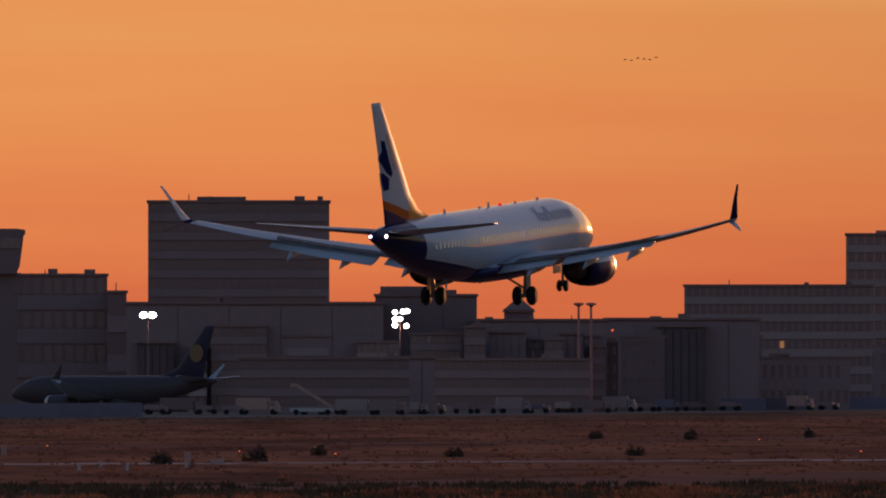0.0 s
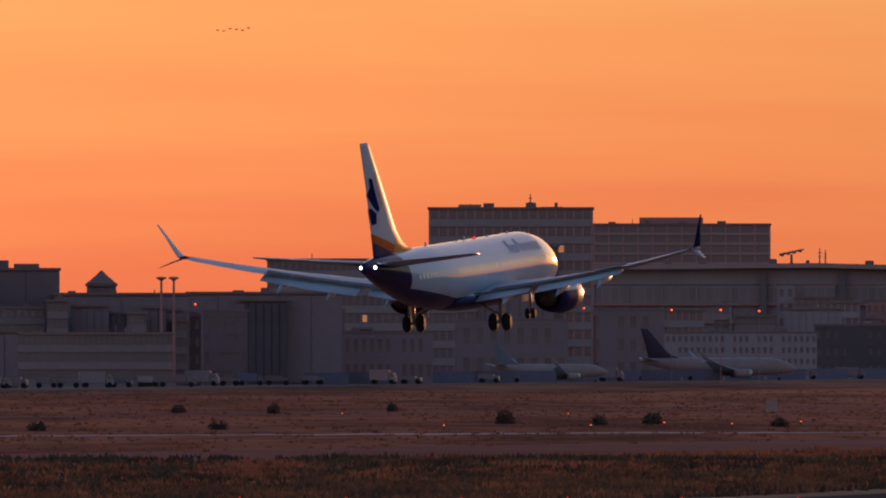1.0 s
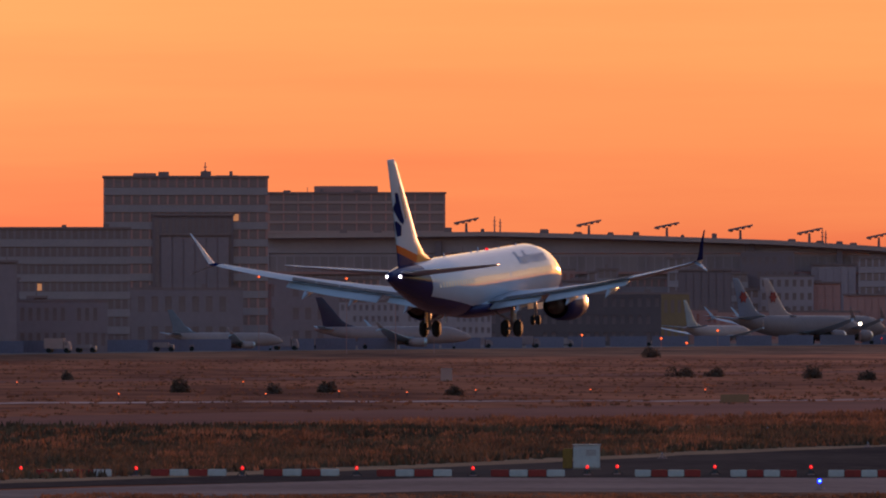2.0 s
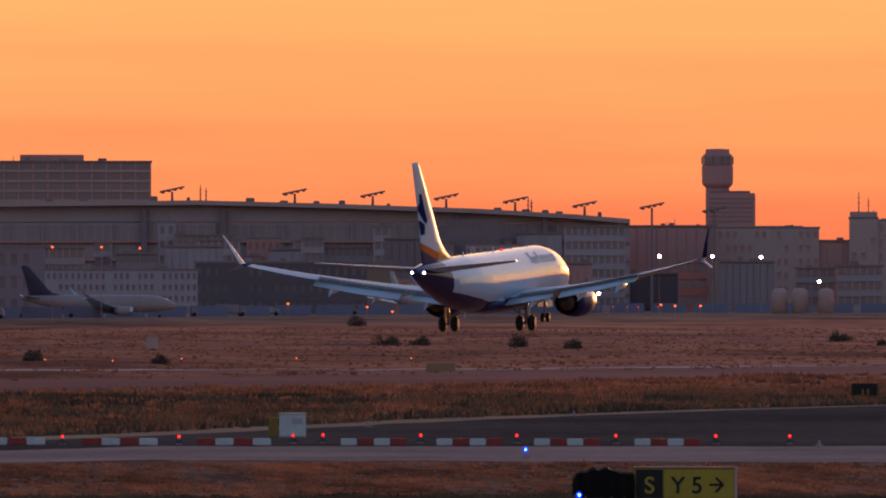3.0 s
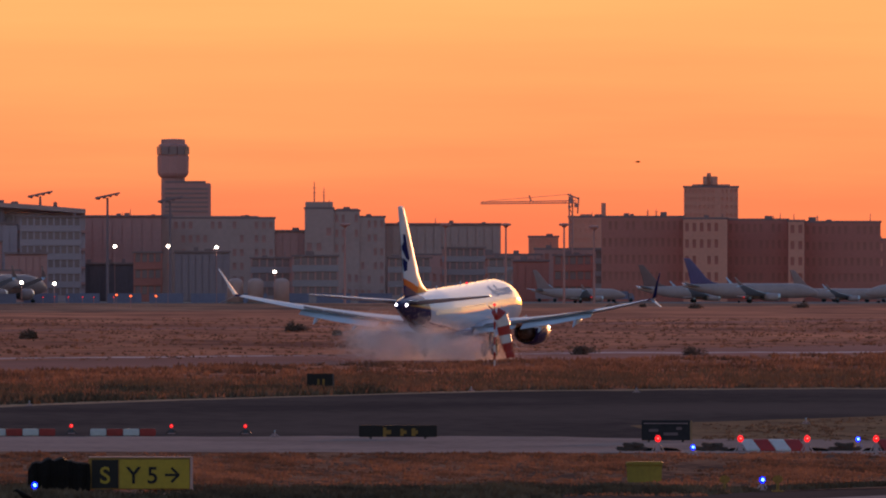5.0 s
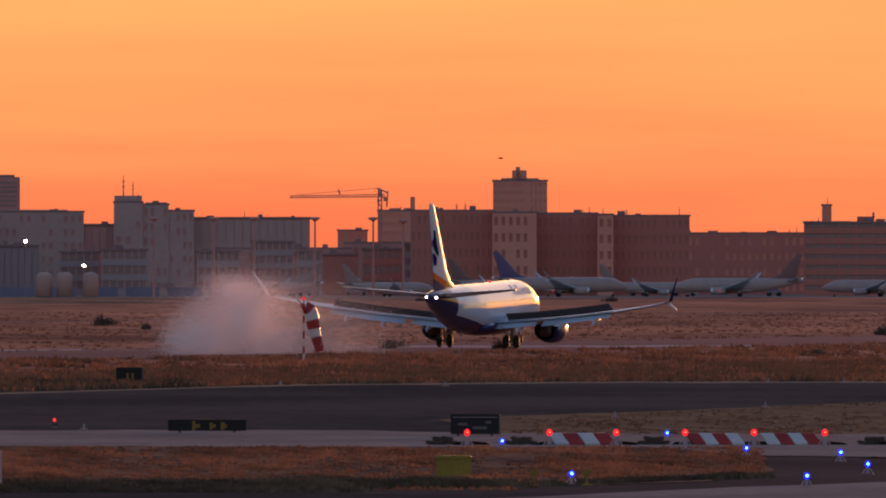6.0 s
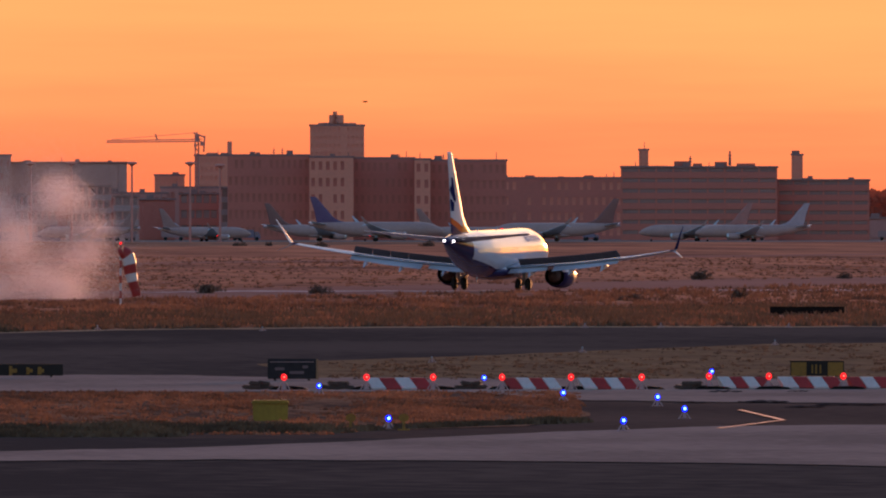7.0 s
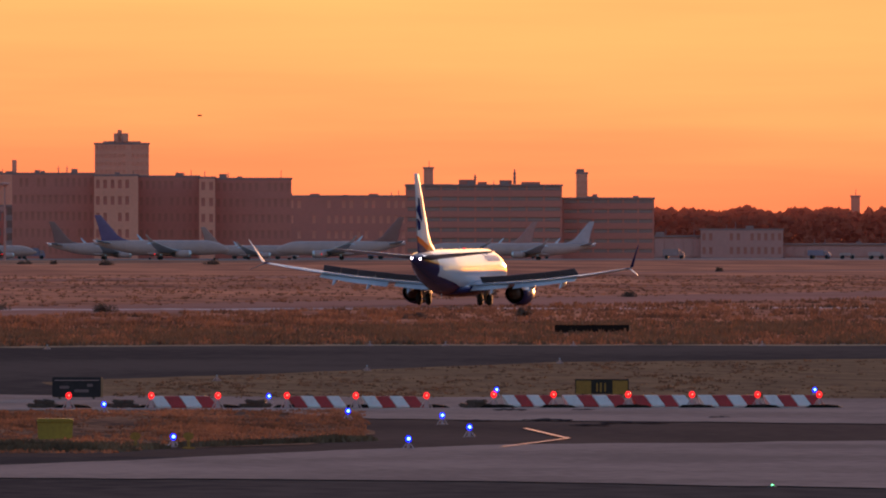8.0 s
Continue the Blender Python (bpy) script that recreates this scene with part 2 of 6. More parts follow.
M = dict(
    sky=sky_material(),
    # orange streaks hold the sunlight on the grass, dark ones are weeds
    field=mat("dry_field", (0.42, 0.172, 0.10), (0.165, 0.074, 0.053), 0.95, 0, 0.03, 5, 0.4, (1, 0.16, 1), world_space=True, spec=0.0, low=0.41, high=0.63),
    grass=mat("dry_grass", (0.31, 0.145, 0.09), (0.10, 0.058, 0.043), 0.9, 0, 0.2, 6, stretch=(1, 0.09, 1), world_space=True, spec=0.0, low=0.42, high=0.63, thin=0.16),
    straw=mat("dry_turf", (0.26, 0.135, 0.085), (0.10, 0.058, 0.044), 0.95, 0, 0.35, 7, 0.6, (1, 0.1, 1), world_space=True, spec=0.0, low=0.43, high=0.62),
    weeds=mat("dark_weeds", (0.19, 0.115, 0.07), (0.085, 0.055, 0.038), 0.95, 0, 0.16, 7, 0.6, (1, 0.12, 1), world_space=True, spec=0.0, low=0.42, high=0.62),
    turf=mat("faded_turf", (0.26, 0.155, 0.088), (0.155, 0.096, 0.062), 0.95, 0, 0.4, 7, 0.6, (1, 0.15, 1), world_space=True, spec=0.0, low=0.42, high=0.62),
    tar=mat("tar_patch", (0.055, 0.045, 0.047), (0.035, 0.03, 0.032), 0.8, 0, 0.5, 8, spec=0.0),
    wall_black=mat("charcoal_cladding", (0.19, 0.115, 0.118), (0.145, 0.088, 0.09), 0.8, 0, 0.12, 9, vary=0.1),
    green=mat("green_grass", (0.19, 0.112, 0.075), (0.09, 0.062, 0.046), 0.9, 0, 0.3, 6, stretch=(1, 0.1, 1), world_space=True, spec=0.0, thin=0.14),
    leaf=mat("dark_leaves", (0.19, 0.115, 0.085), (0.11, 0.072, 0.055), 0.8, 0, 1.5, 6, spec=0.1, thin=0.1),
    # the woods' red is evening haze put into the leaf colour
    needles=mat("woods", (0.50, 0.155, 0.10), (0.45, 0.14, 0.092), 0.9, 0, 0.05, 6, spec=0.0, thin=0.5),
    sand=mat("sandy_verge", (0.40, 0.26, 0.165), (0.25, 0.16, 0.105), 0.95, 0, 0.1, 12, 0.4, world_space=True, spec=0.0),
    asphalt=mat("asphalt", (0.108, 0.079, 0.069), (0.066, 0.049, 0.045), 0.85, 0, 0.035, 22, 0.3, (1, 0.4, 1), world_space=True, spec=0.0, low=0.44, high=0.6),
    tarmac=mat("patched_asphalt", (0.135, 0.086, 0.07), (0.08, 0.053, 0.045), 0.85, 0, 0.07, 22, 0.3, (1, 0.3, 1), world_space=True, spec=0.0),
    concrete=mat("worn_concrete", (0.34, 0.237, 0.203), (0.23, 0.16, 0.138), 0.9, 0, 0.09, 18, 0.2, (1, 0.5, 1), world_space=True, spec=0.0, low=0.43, high=0.6),
    line=mat("worn_edge_paint", (0.62, 0.44, 0.40), (0.24, 0.13, 0.105), 0.9, 0, 0.05, 9, 0.1, (1, 0.4, 1), world_space=True, spec=0.0, low=0.44, high=0.58),
    runway=mat("runway_asphalt", (0.33, 0.155, 0.115), (0.23, 0.11, 0.085), 0.9, 0, 0.03, 20, 0.2, (1, 0.5, 1), world_space=True, spec=0.0),
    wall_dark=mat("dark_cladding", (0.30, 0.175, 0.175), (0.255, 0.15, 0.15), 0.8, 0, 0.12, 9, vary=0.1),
    # far wall and pane colours are lightened and reddened to carry evening haze
    wall_brown=mat("brown_cladding", (0.60, 0.255, 0.215), (0.51, 0.22, 0.185), 0.8, 0, 0.12, 9, vary=0.1),
    wall_brick=mat("hazed_brick_wall", (0.62, 0.188, 0.14), (0.53, 0.162, 0.12), 0.85, 0, 0.1, 12, vary=0.1),
    # the rose tone is distance haze put into the wall colour
    wall_rose=mat("haze_rose_render", (0.86, 0.31, 0.21), (0.75, 0.27, 0.18), 0.85, 0, 0.1, 12, vary=0.1),
    wall_grey=mat("grey_render", (0.38, 0.232, 0.232), (0.32, 0.195, 0.195), 0.85, 0, 0.1, 9, vary=0.1),
    # terminal walls and panes, paled in the colour for the haze before them
    wall_haze_mauve=mat("haze_mauve_render", (0.50, 0.325, 0.325), (0.42, 0.272, 0.272), 0.85, 0, 0.1, 9, vary=0.25),
    far_glass=mat("hazed_far_glazing", (0.42, 0.255, 0.25), (0.33, 0.205, 0.2), 0.3, 0, 0.3, 8, spec=0.3, vary=0.3),
    wall_white=mat("pale_render", (0.60, 0.335, 0.285), (0.51, 0.285, 0.24), 0.85, 0, 0.1, 9),
    band=mat("pale_spandrel", (0.46, 0.30, 0.288), (0.38, 0.25, 0.24), 0.7, 0, 0.2, 9, vary=0.1),
    ochre=mat("ochre_panel", (0.38, 0.20, 0.10), (0.30, 0.16, 0.085), 0.8, 0, 0.2, 9),
    glass=mat("dark_glazing", (0.34, 0.195, 0.185), (0.27, 0.155, 0.15), 0.2, 0, 0.3, 8, spec=0.5, vary=0.2),
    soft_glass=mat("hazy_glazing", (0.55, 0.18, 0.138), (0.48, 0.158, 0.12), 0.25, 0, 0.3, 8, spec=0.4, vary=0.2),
    lit_glass=glow("lit_window", (1.0, 0.40, 0.14), 0.14),
    roof=mat("roof_felt", (0.36, 0.20, 0.185), (0.29, 0.165, 0.15), 0.9, 0, 0.2, 9),
    steel=mat("dark_steel", (0.10, 0.085, 0.085), (0.06, 0.05, 0.05), 0.6, 0.3, 1, 8),
    polished=mat("polished_metal", (0.7, 0.68, 0.66), (0.6, 0.58, 0.56), 0.34, 1.0, 1, 8),
    grey_metal=mat("grey_metal", (0.42, 0.42, 0.44), (0.32, 0.32, 0.34), 0.45, 0.6, 1, 8),
    white=mat("white_paint", (0.66, 0.58, 0.56), (0.54, 0.47, 0.455), 0.5, 0, 1, 8),
    red=mat("red_paint", (0.42, 0.03, 0.025), (0.30, 0.025, 0.02), 0.5, 0, 1, 8),
    blue_fence=mat("blue_fence", (0.23, 0.18, 0.24), (0.17, 0.13, 0.175), 0.7, 0, 0.3, 8, vary=0.2),
    yellow=mat("yellow_enamel", (0.48, 0.29, 0.018), (0.38, 0.23, 0.016), 0.5, 0, 1, 8),
    bin_yellow=mat("weathered_bin_yellow", (0.34, 0.21, 0.02), (0.24, 0.145, 0.016), 0.6, 0, 1, 8),
    mustard=mat("faded_yellow", (0.36, 0.17, 0.022), (0.22, 0.105, 0.018), 0.6, 0, 1, 8),
    black=mat("black_enamel", (0.024, 0.014, 0.011), (0.015, 0.009, 0.007), 0.75, 0, 1, 8),
    sheet=mat("black_sheeting", (0.018, 0.012, 0.010), (0.010, 0.007, 0.006), 0.8, 0, 2, 6, 0.6, spec=0.1),
    rubber=mat("tyre_rubber", (0.02, 0.02, 0.02), (0.012, 0.012, 0.012), 0.85, 0, 3, 6),
    wing=mat("wing_grey", (0.53, 0.56, 0.63), (0.44, 0.47, 0.53), 0.45, 0.0, 0.4, 12, spec=0.15),
    under=mat("flap_grey", (0.60, 0.60, 0.62), (0.50, 0.50, 0.53), 0.4, 0.1, 0.6, 12),
    spoiler=mat("spoiler_grey", (0.15, 0.12, 0.125), (0.11, 0.09, 0.095), 0.6, 0, 1, 8, spec=0.1),
    navy=mat("navy_paint", NAVY, tuple(x * 0.8 for x in NAVY), 0.6, 0, 0.5, 8, spec=0.0),
    feather=mat("faded_feather", (0.42, 0.34, 0.33), (0.36, 0.29, 0.28), 0.5, 0, 1, 8),
    logo_grey=mat("blue_grey_lettering", (0.50, 0.54, 0.66), (0.44, 0.48, 0.6), 0.4, 0, 1, 8),
    # pale cabin panes: the sky's reflection is put into their base colour
    window=mat("cabin_window", (0.80, 0.76, 0.72), (0.62, 0.58, 0.55), 0.15, 0.0, 3, 8, spec=0.8, vary=0.4),
    hull=split_paint("airliner_paint", (0.58, 0.66, 0.79), [((0, 0, -1), -2.05, None, NAVY), ((-1, 0, -0.5), 11.4, None, NAVY), ((-0.13, 0, -1), -1.4, None, NAVY)], 0.5, 0.0),
    fin=split_paint("fin_paint", (0.56, 0.58, 0.64), [((-0.21, 0, -1), -3.08, None, ORANGE), ((-0.22, 0, -1), -2.4, None, NAVY), ((1, 0, -0.25), -14.7, None, YELLOW)], 0.5, 0.03),
    cowl=split_paint("cowl_paint", (0.72, 0.73, 0.75), [((0, 0, -1), -0.35, None, NAVY)], 0.5, 0.1),
    smoke=mat("tyre_smoke", (0.95, 0.84, 0.84), (0.88, 0.76, 0.75), 1.0, 0, 1, 5, spec=0.0, thin=0.3),
    red_light=glow("red_lamp_glass", (1.0, 0.012, 0.008), 0.5),
    red_core=glow("red_lamp_filament", (1.0, 0.1, 0.06), 1.6),
    blue_core=glow("blue_lamp_filament", (0.12, 0.4, 1.0), 2.0),
    green_light=glow("green_lamp_glass", (0.1, 1.0, 0.3), 1.5),
    sacking=mat("brown_sacking", (0.12, 0.075, 0.062), (0.07, 0.046, 0.04), 0.9, 0, 3, 6, 0.5),
    blue_light=glow("blue_lamp_glass", (0.002, 0.012, 1.0), 0.7),
    tail_glow=glow("tail_lamp_glass", (1.0, 0.95, 0.88), 4.0),
    white_light=glow("white_lamp_glass", (1.0, 0.9, 0.62), 5.0),
    flood_light=glow("floodlight_glass", (0.95, 1.0, 0.78), 12.0),
    amber_light=glow("amber_lamp_glass", (1.0, 0.14, 0.03), 0.7),
)
coat = M["hull"].node_tree.nodes["Principled BSDF"]
coat.inputs["Coat Weight"].default_value, coat.inputs["Coat Roughness"].default_value = 0.6, 0.08


def hazier_east(m, x0, x1, gain):
    """Lightens a base colour towards the east, putting the sunward haze into it."""
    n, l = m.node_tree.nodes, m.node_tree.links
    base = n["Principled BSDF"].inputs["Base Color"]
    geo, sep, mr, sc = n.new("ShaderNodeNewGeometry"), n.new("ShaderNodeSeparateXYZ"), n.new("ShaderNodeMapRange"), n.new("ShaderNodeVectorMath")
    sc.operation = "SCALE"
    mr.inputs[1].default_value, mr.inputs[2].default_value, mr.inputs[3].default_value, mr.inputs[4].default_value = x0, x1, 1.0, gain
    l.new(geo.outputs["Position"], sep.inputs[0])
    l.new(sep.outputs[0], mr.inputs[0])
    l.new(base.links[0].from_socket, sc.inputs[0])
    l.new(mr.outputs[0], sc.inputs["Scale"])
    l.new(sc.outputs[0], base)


# haze under the sun, painted as paler ground and runway to the east
hazier_east(M["field"], 40, 200, 1.4)
hazier_east(M["runway"], 40, 200, 1.3)


# ---- building tools ----
def site(u, d, z=0.0):
    a = u / F
    return Vector((d * math.sin(a), d * math.cos(a), z))


def dip(v):
    return H * F / v


def spot(u, v):
    """The ground at bearing u and dip v."""
    return site(u, dip(v))


def facing(u, d, z=0.0, turn=0.0):
    """A pose on the ground at bearing u and distance d: x to the right across the view, y away."""
    p = site(u, d, z)
    return pose(p.x, p.y, p.z, 0, 0, -math.degrees(u / F) + turn)


def thing(name, m, label, category, group="", kind=""):
    ob = new(name)
    ob.empty_display_size = 0.2
    ob.matrix_basis = m
    return tagged(ob, label, category, group, kind)


def to_mesh(name, bm, material, smooth=False):
    me = bpy.data.meshes.new(name)
    bm.normal_update()
    bm.to_mesh(me)
    bm.free()
    for mt in (material if isinstance(material, (list, tuple)) else [material]):
        me.materials.append(mt)
    if smooth:
        me.shade_smooth()
    return me


def part(name, bm, material, parent, label="", smooth=False, m=None):
    me = bm if isinstance(bm, bpy.types.Mesh) else to_mesh(name, bm, material, smooth)
    ob = new(name, me)
    ob.parent = parent
    if m is not None:
        ob.matrix_basis = m
    return tagged(ob, label)


def lone(name, bm, material, m, label, category, group="", kind="", smooth=False):
    me = bm if isinstance(bm, bpy.types.Mesh) else to_mesh(name, bm, material, smooth)
    ob = new(name, me)
    ob.matrix_basis = m
    return tagged(ob, label, category, group, kind)


def box(x0, x1, y0, y1, z0, z1, bevel=0.0, bm=None):
    bm = bm or bmesh.new()
    r = bmesh.ops.create_cube(bm, size=1.0)
    bmesh.ops.transform(bm, verts=r["verts"], matrix=Matrix.LocRotScale(((x0 + x1) / 2, (y0 + y1) / 2, (z0 + z1) / 2), None, (x1 - x0, y1 - y0, z1 - z0)))
    if bevel:
        ed = {e for v in r["verts"] for e in v.link_edges}
        bmesh.ops.bevel(bm, geom=list(ed), offset=bevel, segments=2, affect="EDGES")
    return bm


def rod(a, b, r0, r1=None, seg=10, bm=None):
    bm = bm or bmesh.new()
    a, b = Vector(a), Vector(b)
    d = b - a
    m = Matrix.Translation((a + b) / 2) @ d.to_track_quat("Z", "Y").to_matrix().to_4x4()
    bmesh.ops.create_cone(bm, cap_ends=True, segments=seg, radius1=r0, radius2=r0 if r1 is None else r1, depth=d.length, matrix=m)
    return bm


def ball(c, r, bm=None, seg=10, squash=1.0):
    bm = bm or bmesh.new()
    bmesh.ops.create_uvsphere(bm, u_segments=seg, v_segments=max(6, seg // 2 + 2), radius=r, matrix=Matrix.Translation(c) @ Matrix.Diagonal((1, 1, squash, 1)))
    return bm


def loft(rings, bm=None, caps=True):
    """Skin closed rings of equal count."""
    bm = bm or bmesh.new()
    vs = [[bm.verts.new(p) for p in r] for r in rings]
    k = len(rings[0])
    for a, b in zip(vs, vs[1:]):
        for i in range(k):
            bm.faces.new((a[i], a[(i + 1) % k], b[(i + 1) % k], b[i]))
    if caps:
        bm.faces.new(list(reversed(vs[0])))
        bm.faces.new(vs[-1])
    bmesh.ops.recalc_face_normals(bm, faces=bm.faces)
    return bm


def plate(outline, thick, bm=None):
    """A slab from a flat outline in x and z, thick in y."""
    return loft([[Vector((x, -thick / 2, z)) for x, z in outline], [Vector((x, thick / 2, z)) for x, z in outline]], bm)


def ground_strip(name, far, near, z, material, label, category="ground"):
    """A paved or grown surface between two edges, each a row of (bearing, dip)."""
    lo, hi = max(far[0][0], near[0][0]), min(far[-1][0], near[-1][0])
    us = np.arange(lo, hi + 1, 60.0)
    bm = bmesh.new()
    rows = []
    for u in us:
        vf, vn = np.interp(u, *zip(*far)), np.interp(u, *zip(*near))
        wob = 1.2 * noise.noise((u * 0.011, z * 270, 0)) + 0.7 * noise.noise((u * 0.05, z * 210, 3))
        rows.append([bm.verts.new((*spot(u, max(vf + wob, 30) + (vn - vf) * k)[:2], z)) for k in (0, 0.33, 0.66, 1)])
    for a, b in zip(rows, rows[1:]):
        for i in range(3):
            bm.faces.new((a[i], a[i + 1], b[i + 1], b[i]))
    bmesh.ops.recalc_face_normals(bm, faces=bm.faces)
    bm.normal_update()
    bm.faces.ensure_lookup_table()
    if bm.faces[0].normal.z < 0:
        bmesh.ops.reverse_faces(bm, faces=bm.faces)
    return lone(name, bm, material, Matrix(), label, category, kind="structure")


# ---- ground and sky ----
def ground():
    bm = bmesh.new()
    vs = [bm.verts.new(p) for p in ((-3000, -3000, 0), (3500, -3000, 0), (3500, 4990, 0), (-3000, 4990, 0))]
    bm.faces.new(vs)
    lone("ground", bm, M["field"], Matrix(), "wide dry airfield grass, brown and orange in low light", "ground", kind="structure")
    bm = bmesh.new()
    rows = []
    for i in range(37):
        a = math.radians(-9 + i * 0.5)
        rows.append([bm.verts.new((4900 * math.sin(a), 4900 * math.cos(a), z)) for z in (-5, 40, 90, 150)])
    for a, b in zip(rows, rows[1:]):
        for i in range(3):
            bm.faces.new((a[i], a[i + 1], b[i + 1], b[i]))
    lone("backdrop", bm, M["sky"], Matrix(), "orange evening sky with thin streaks of cloud", "sky", kind="structure")


def paving():
    # runway: a long strip on the aircraft's course
    u, l = Vector((math.sin(RUN), math.cos(RUN), 0)), Vector((-math.cos(RUN), math.sin(RUN), 0))
    bm = bmesh.new()
    bm.faces.new([bm.verts.new(u * s + l * o + Vector((0, 0, 0.01))) for s, o in ((500, OFF - 7), (2600, OFF - 7), (2600, OFF + 34), (500, OFF + 34))])
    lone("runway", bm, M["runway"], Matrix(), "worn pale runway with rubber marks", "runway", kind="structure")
    bm = bmesh.new()
    bm.faces.new([bm.verts.new(u * s + l * o + Vector((0, 0, 0.01))) for s, o in ((600, 560), (3400, 560), (3400, 578), (600, 578))])
    lone("taxiway_1", bm, M["runway"], Matrix(), "pale far taxiway across the dry field", "taxiway", kind="structure")
    line = [(-1500, 168), (1050, 155), (1850, 153), (2894, 143.5), (3106, 141.5), (3600, 140), (5200, 137)]
    ground_strip("runway_edge", line, [(u0, v0 + 2.2) for u0, v0 in line], 0.016, M["line"], "thin pale edge line of the runway", "runway edge")
    apron = [(-1500, 88), (0, 80), (738, 70), (1050, 66), (2100, 55), (2600, 55), (5200, 55)]
    ground_strip("apron", [(-1500, 45.5), (5200, 45.5)], apron, 0.015, M["concrete"], "grey concrete apron before the terminals", "apron")
    edge = [(-1500, 345), (0, 318), (700, 296), (1310, 273), (1812, 248), (2300, 228), (2878, 212), (3380, 207), (5200, 206)]
    ground_strip("verge", [(u0, v0 - 9 * (1 if u0 < 2000 else 0.25)) for u0, v0 in edge], [(u0, v0 + 3) for u0, v0 in edge], 0.012, M["sand"], "sandy verge along the taxiway", "verge")
    weedy = [(-1500, 200), (1050, 198), (1700, 202), (2300, 207), (2760, 212)]
    ground_strip("verge_4", weedy, [(u0, v0 - 8) for u0, v0 in edge if u0 < 2300] + [(2760, 213)], 0.008, M["weeds"], "dark weedy grass before the taxiway", "grass")
    ground_strip("taxiway_2", edge, [(-1500, 360), (0, 330), (700, 305), (1310, 294), (5200, 294)], 0.02, M["asphalt"], "dark asphalt taxiway in a wide curve", "taxiway")
    ground_strip("verge_2", [(3130, 272), (3250, 266), (3510, 258), (3710, 249), (4056, 236), (5200, 224)],
                 [(3130, 273), (3250, 300), (3510, 304), (5200, 306)], 0.03, M["turf"], "strip of dry grass between taxiways", "grass")
    ground_strip("shoulder", [(-1500, 360), (0, 330), (1310, 292), (3000, 292), (3150, 296), (5200, 303)], [(-1500, 372), (0, 345), (1310, 316), (2600, 321), (3500, 322), (5200, 326)], 0.04, M["concrete"], "pale concrete shoulder", "shoulder")
    ground_strip("road", [(2800, 318), (5200, 322)], [(2800, 404), (5200, 404)], 0.024, M["tarmac"], "patched dark asphalt junction", "taxiway")
    ground_strip("verge_3", [(-1500, 372), (0, 345), (1310, 316), (2600, 321), (3300, 323), (3600, 334), (3725, 360)],
                 [(-1500, 420), (1300, 402), (2600, 400), (3300, 391), (3600, 384), (3725, 364)], 0.045, M["straw"], "mown strip of dry grass", "grass")
    ground_strip("road_2", [(-1500, 420), (1300, 402), (2600, 400), (3300, 388), (5200, 388)], [(-1500, 700), (5200, 700)], 0.022, M["asphalt"], "dark asphalt taxiway nearby", "taxiway")
    ground_strip("road_3", [(-1500, 446), (2600, 430), (3056, 420), (3356, 408), (3656, 393), (3936, 384), (5200, 370)], [(-1500, 458), (2600, 446), (3056, 442.5), (3756, 446.5), (4624, 461), (5200, 470)], 0.05, M["concrete"], "light concrete lane", "taxiway")
    ground_strip("road_4", [(3480, 318), (3700, 319), (5200, 312)], [(3480, 321), (3700, 338), (5200, 352)], 0.055, M["concrete"], "light concrete crossing", "taxiway")


# ---- the landing airliner ----
def foil(le, chord, y, z, t, n=8, twist=0.0):
    """Ring of an aerofoil section, x forward."""
    pts = []
    for k in range(2 * n):
        a = math.pi * k / n
        c = 0.5 * (1 + math.cos(a))
        th = t * chord * (0.2969 * math.sqrt(c) - 0.126 * c - 0.3516 * c * c + 0.2843 * c ** 3 - 0.1036 * c ** 4) * 5 * 1.0
        s = 1 if math.sin(a) >= 0 else -1
        pts.append(Vector((le - c * chord, y, z + s * th + twist * (0.3 - c) * chord)))
    return pts


def upright_foil(le, te, z, t, n=8):
    pts = []
    for k in range(2 * n):
        a = math.pi * k / n
        c = 0.5 * (1 + math.cos(a))
        s = 1 if math.sin(a) >= 0 else -1
        pts.append(Vector((le - c * (le - te), s * t * math.sqrt(max(0, c * (1 - c))) * 1.6 * (1.15 - 0.6 * c), z)))
    return pts


HULL = [(18.4, 2.75, .06, .06), (18.1, 2.78, .45, .42), (17.2, 2.92, 1.0, .95), (15.8, 3.12, 1.45, 1.45), (14.1, 3.3, 1.73, 1.84), (12.0, 3.38, 1.88, 2.05), (9, 3.38, 1.88, 2.05),
        (2, 3.38, 1.88, 2.05), (-5, 3.4, 1.88, 2.05), (-8, 3.52, 1.82, 1.94), (-11, 3.76, 1.58, 1.62), (-14, 4.12, 1.18, 1.24), (-16.5, 4.42, .78, .86), (-18.4, 4.62, .42, .48), (-19.2, 4.68, .24, .28), (-19.45, 4.7, .14, .16)]


def hull_at(x):
    xs = [h[0] for h in HULL][::-1]
    return [float(np.interp(x, xs, [h[k] for h in HULL][::-1])) for k in (1, 2, 3)]


def hull_mesh(seg=36):
    xs = np.concatenate([np.linspace(18.4, 12.0, 16), np.linspace(11, -5, 10), np.linspace(-6, -19.45, 22)])
    rings = []
    for x in xs:
        zc, ry, rz = [sum(hull_at(x + d)[k] * w for d, w in ((-0.5, .25), (0, .5), (0.5, .25))) if x < 17.4 else hull_at(x)[k] for k in range(3)]
        rings.append([Vector((x, ry * math.cos(2 * math.pi * i / seg), zc + rz * math.sin(2 * math.pi * i / seg))) for i in range(seg)])
    return loft(rings)


def wing_z(y):
    return 2.15 + 0.10 * (y - 1.5) + 0.0050 * (y - 1.5) ** 2


def wing_le(y):
    return 5.7 - 0.575 * (y - 1.5)


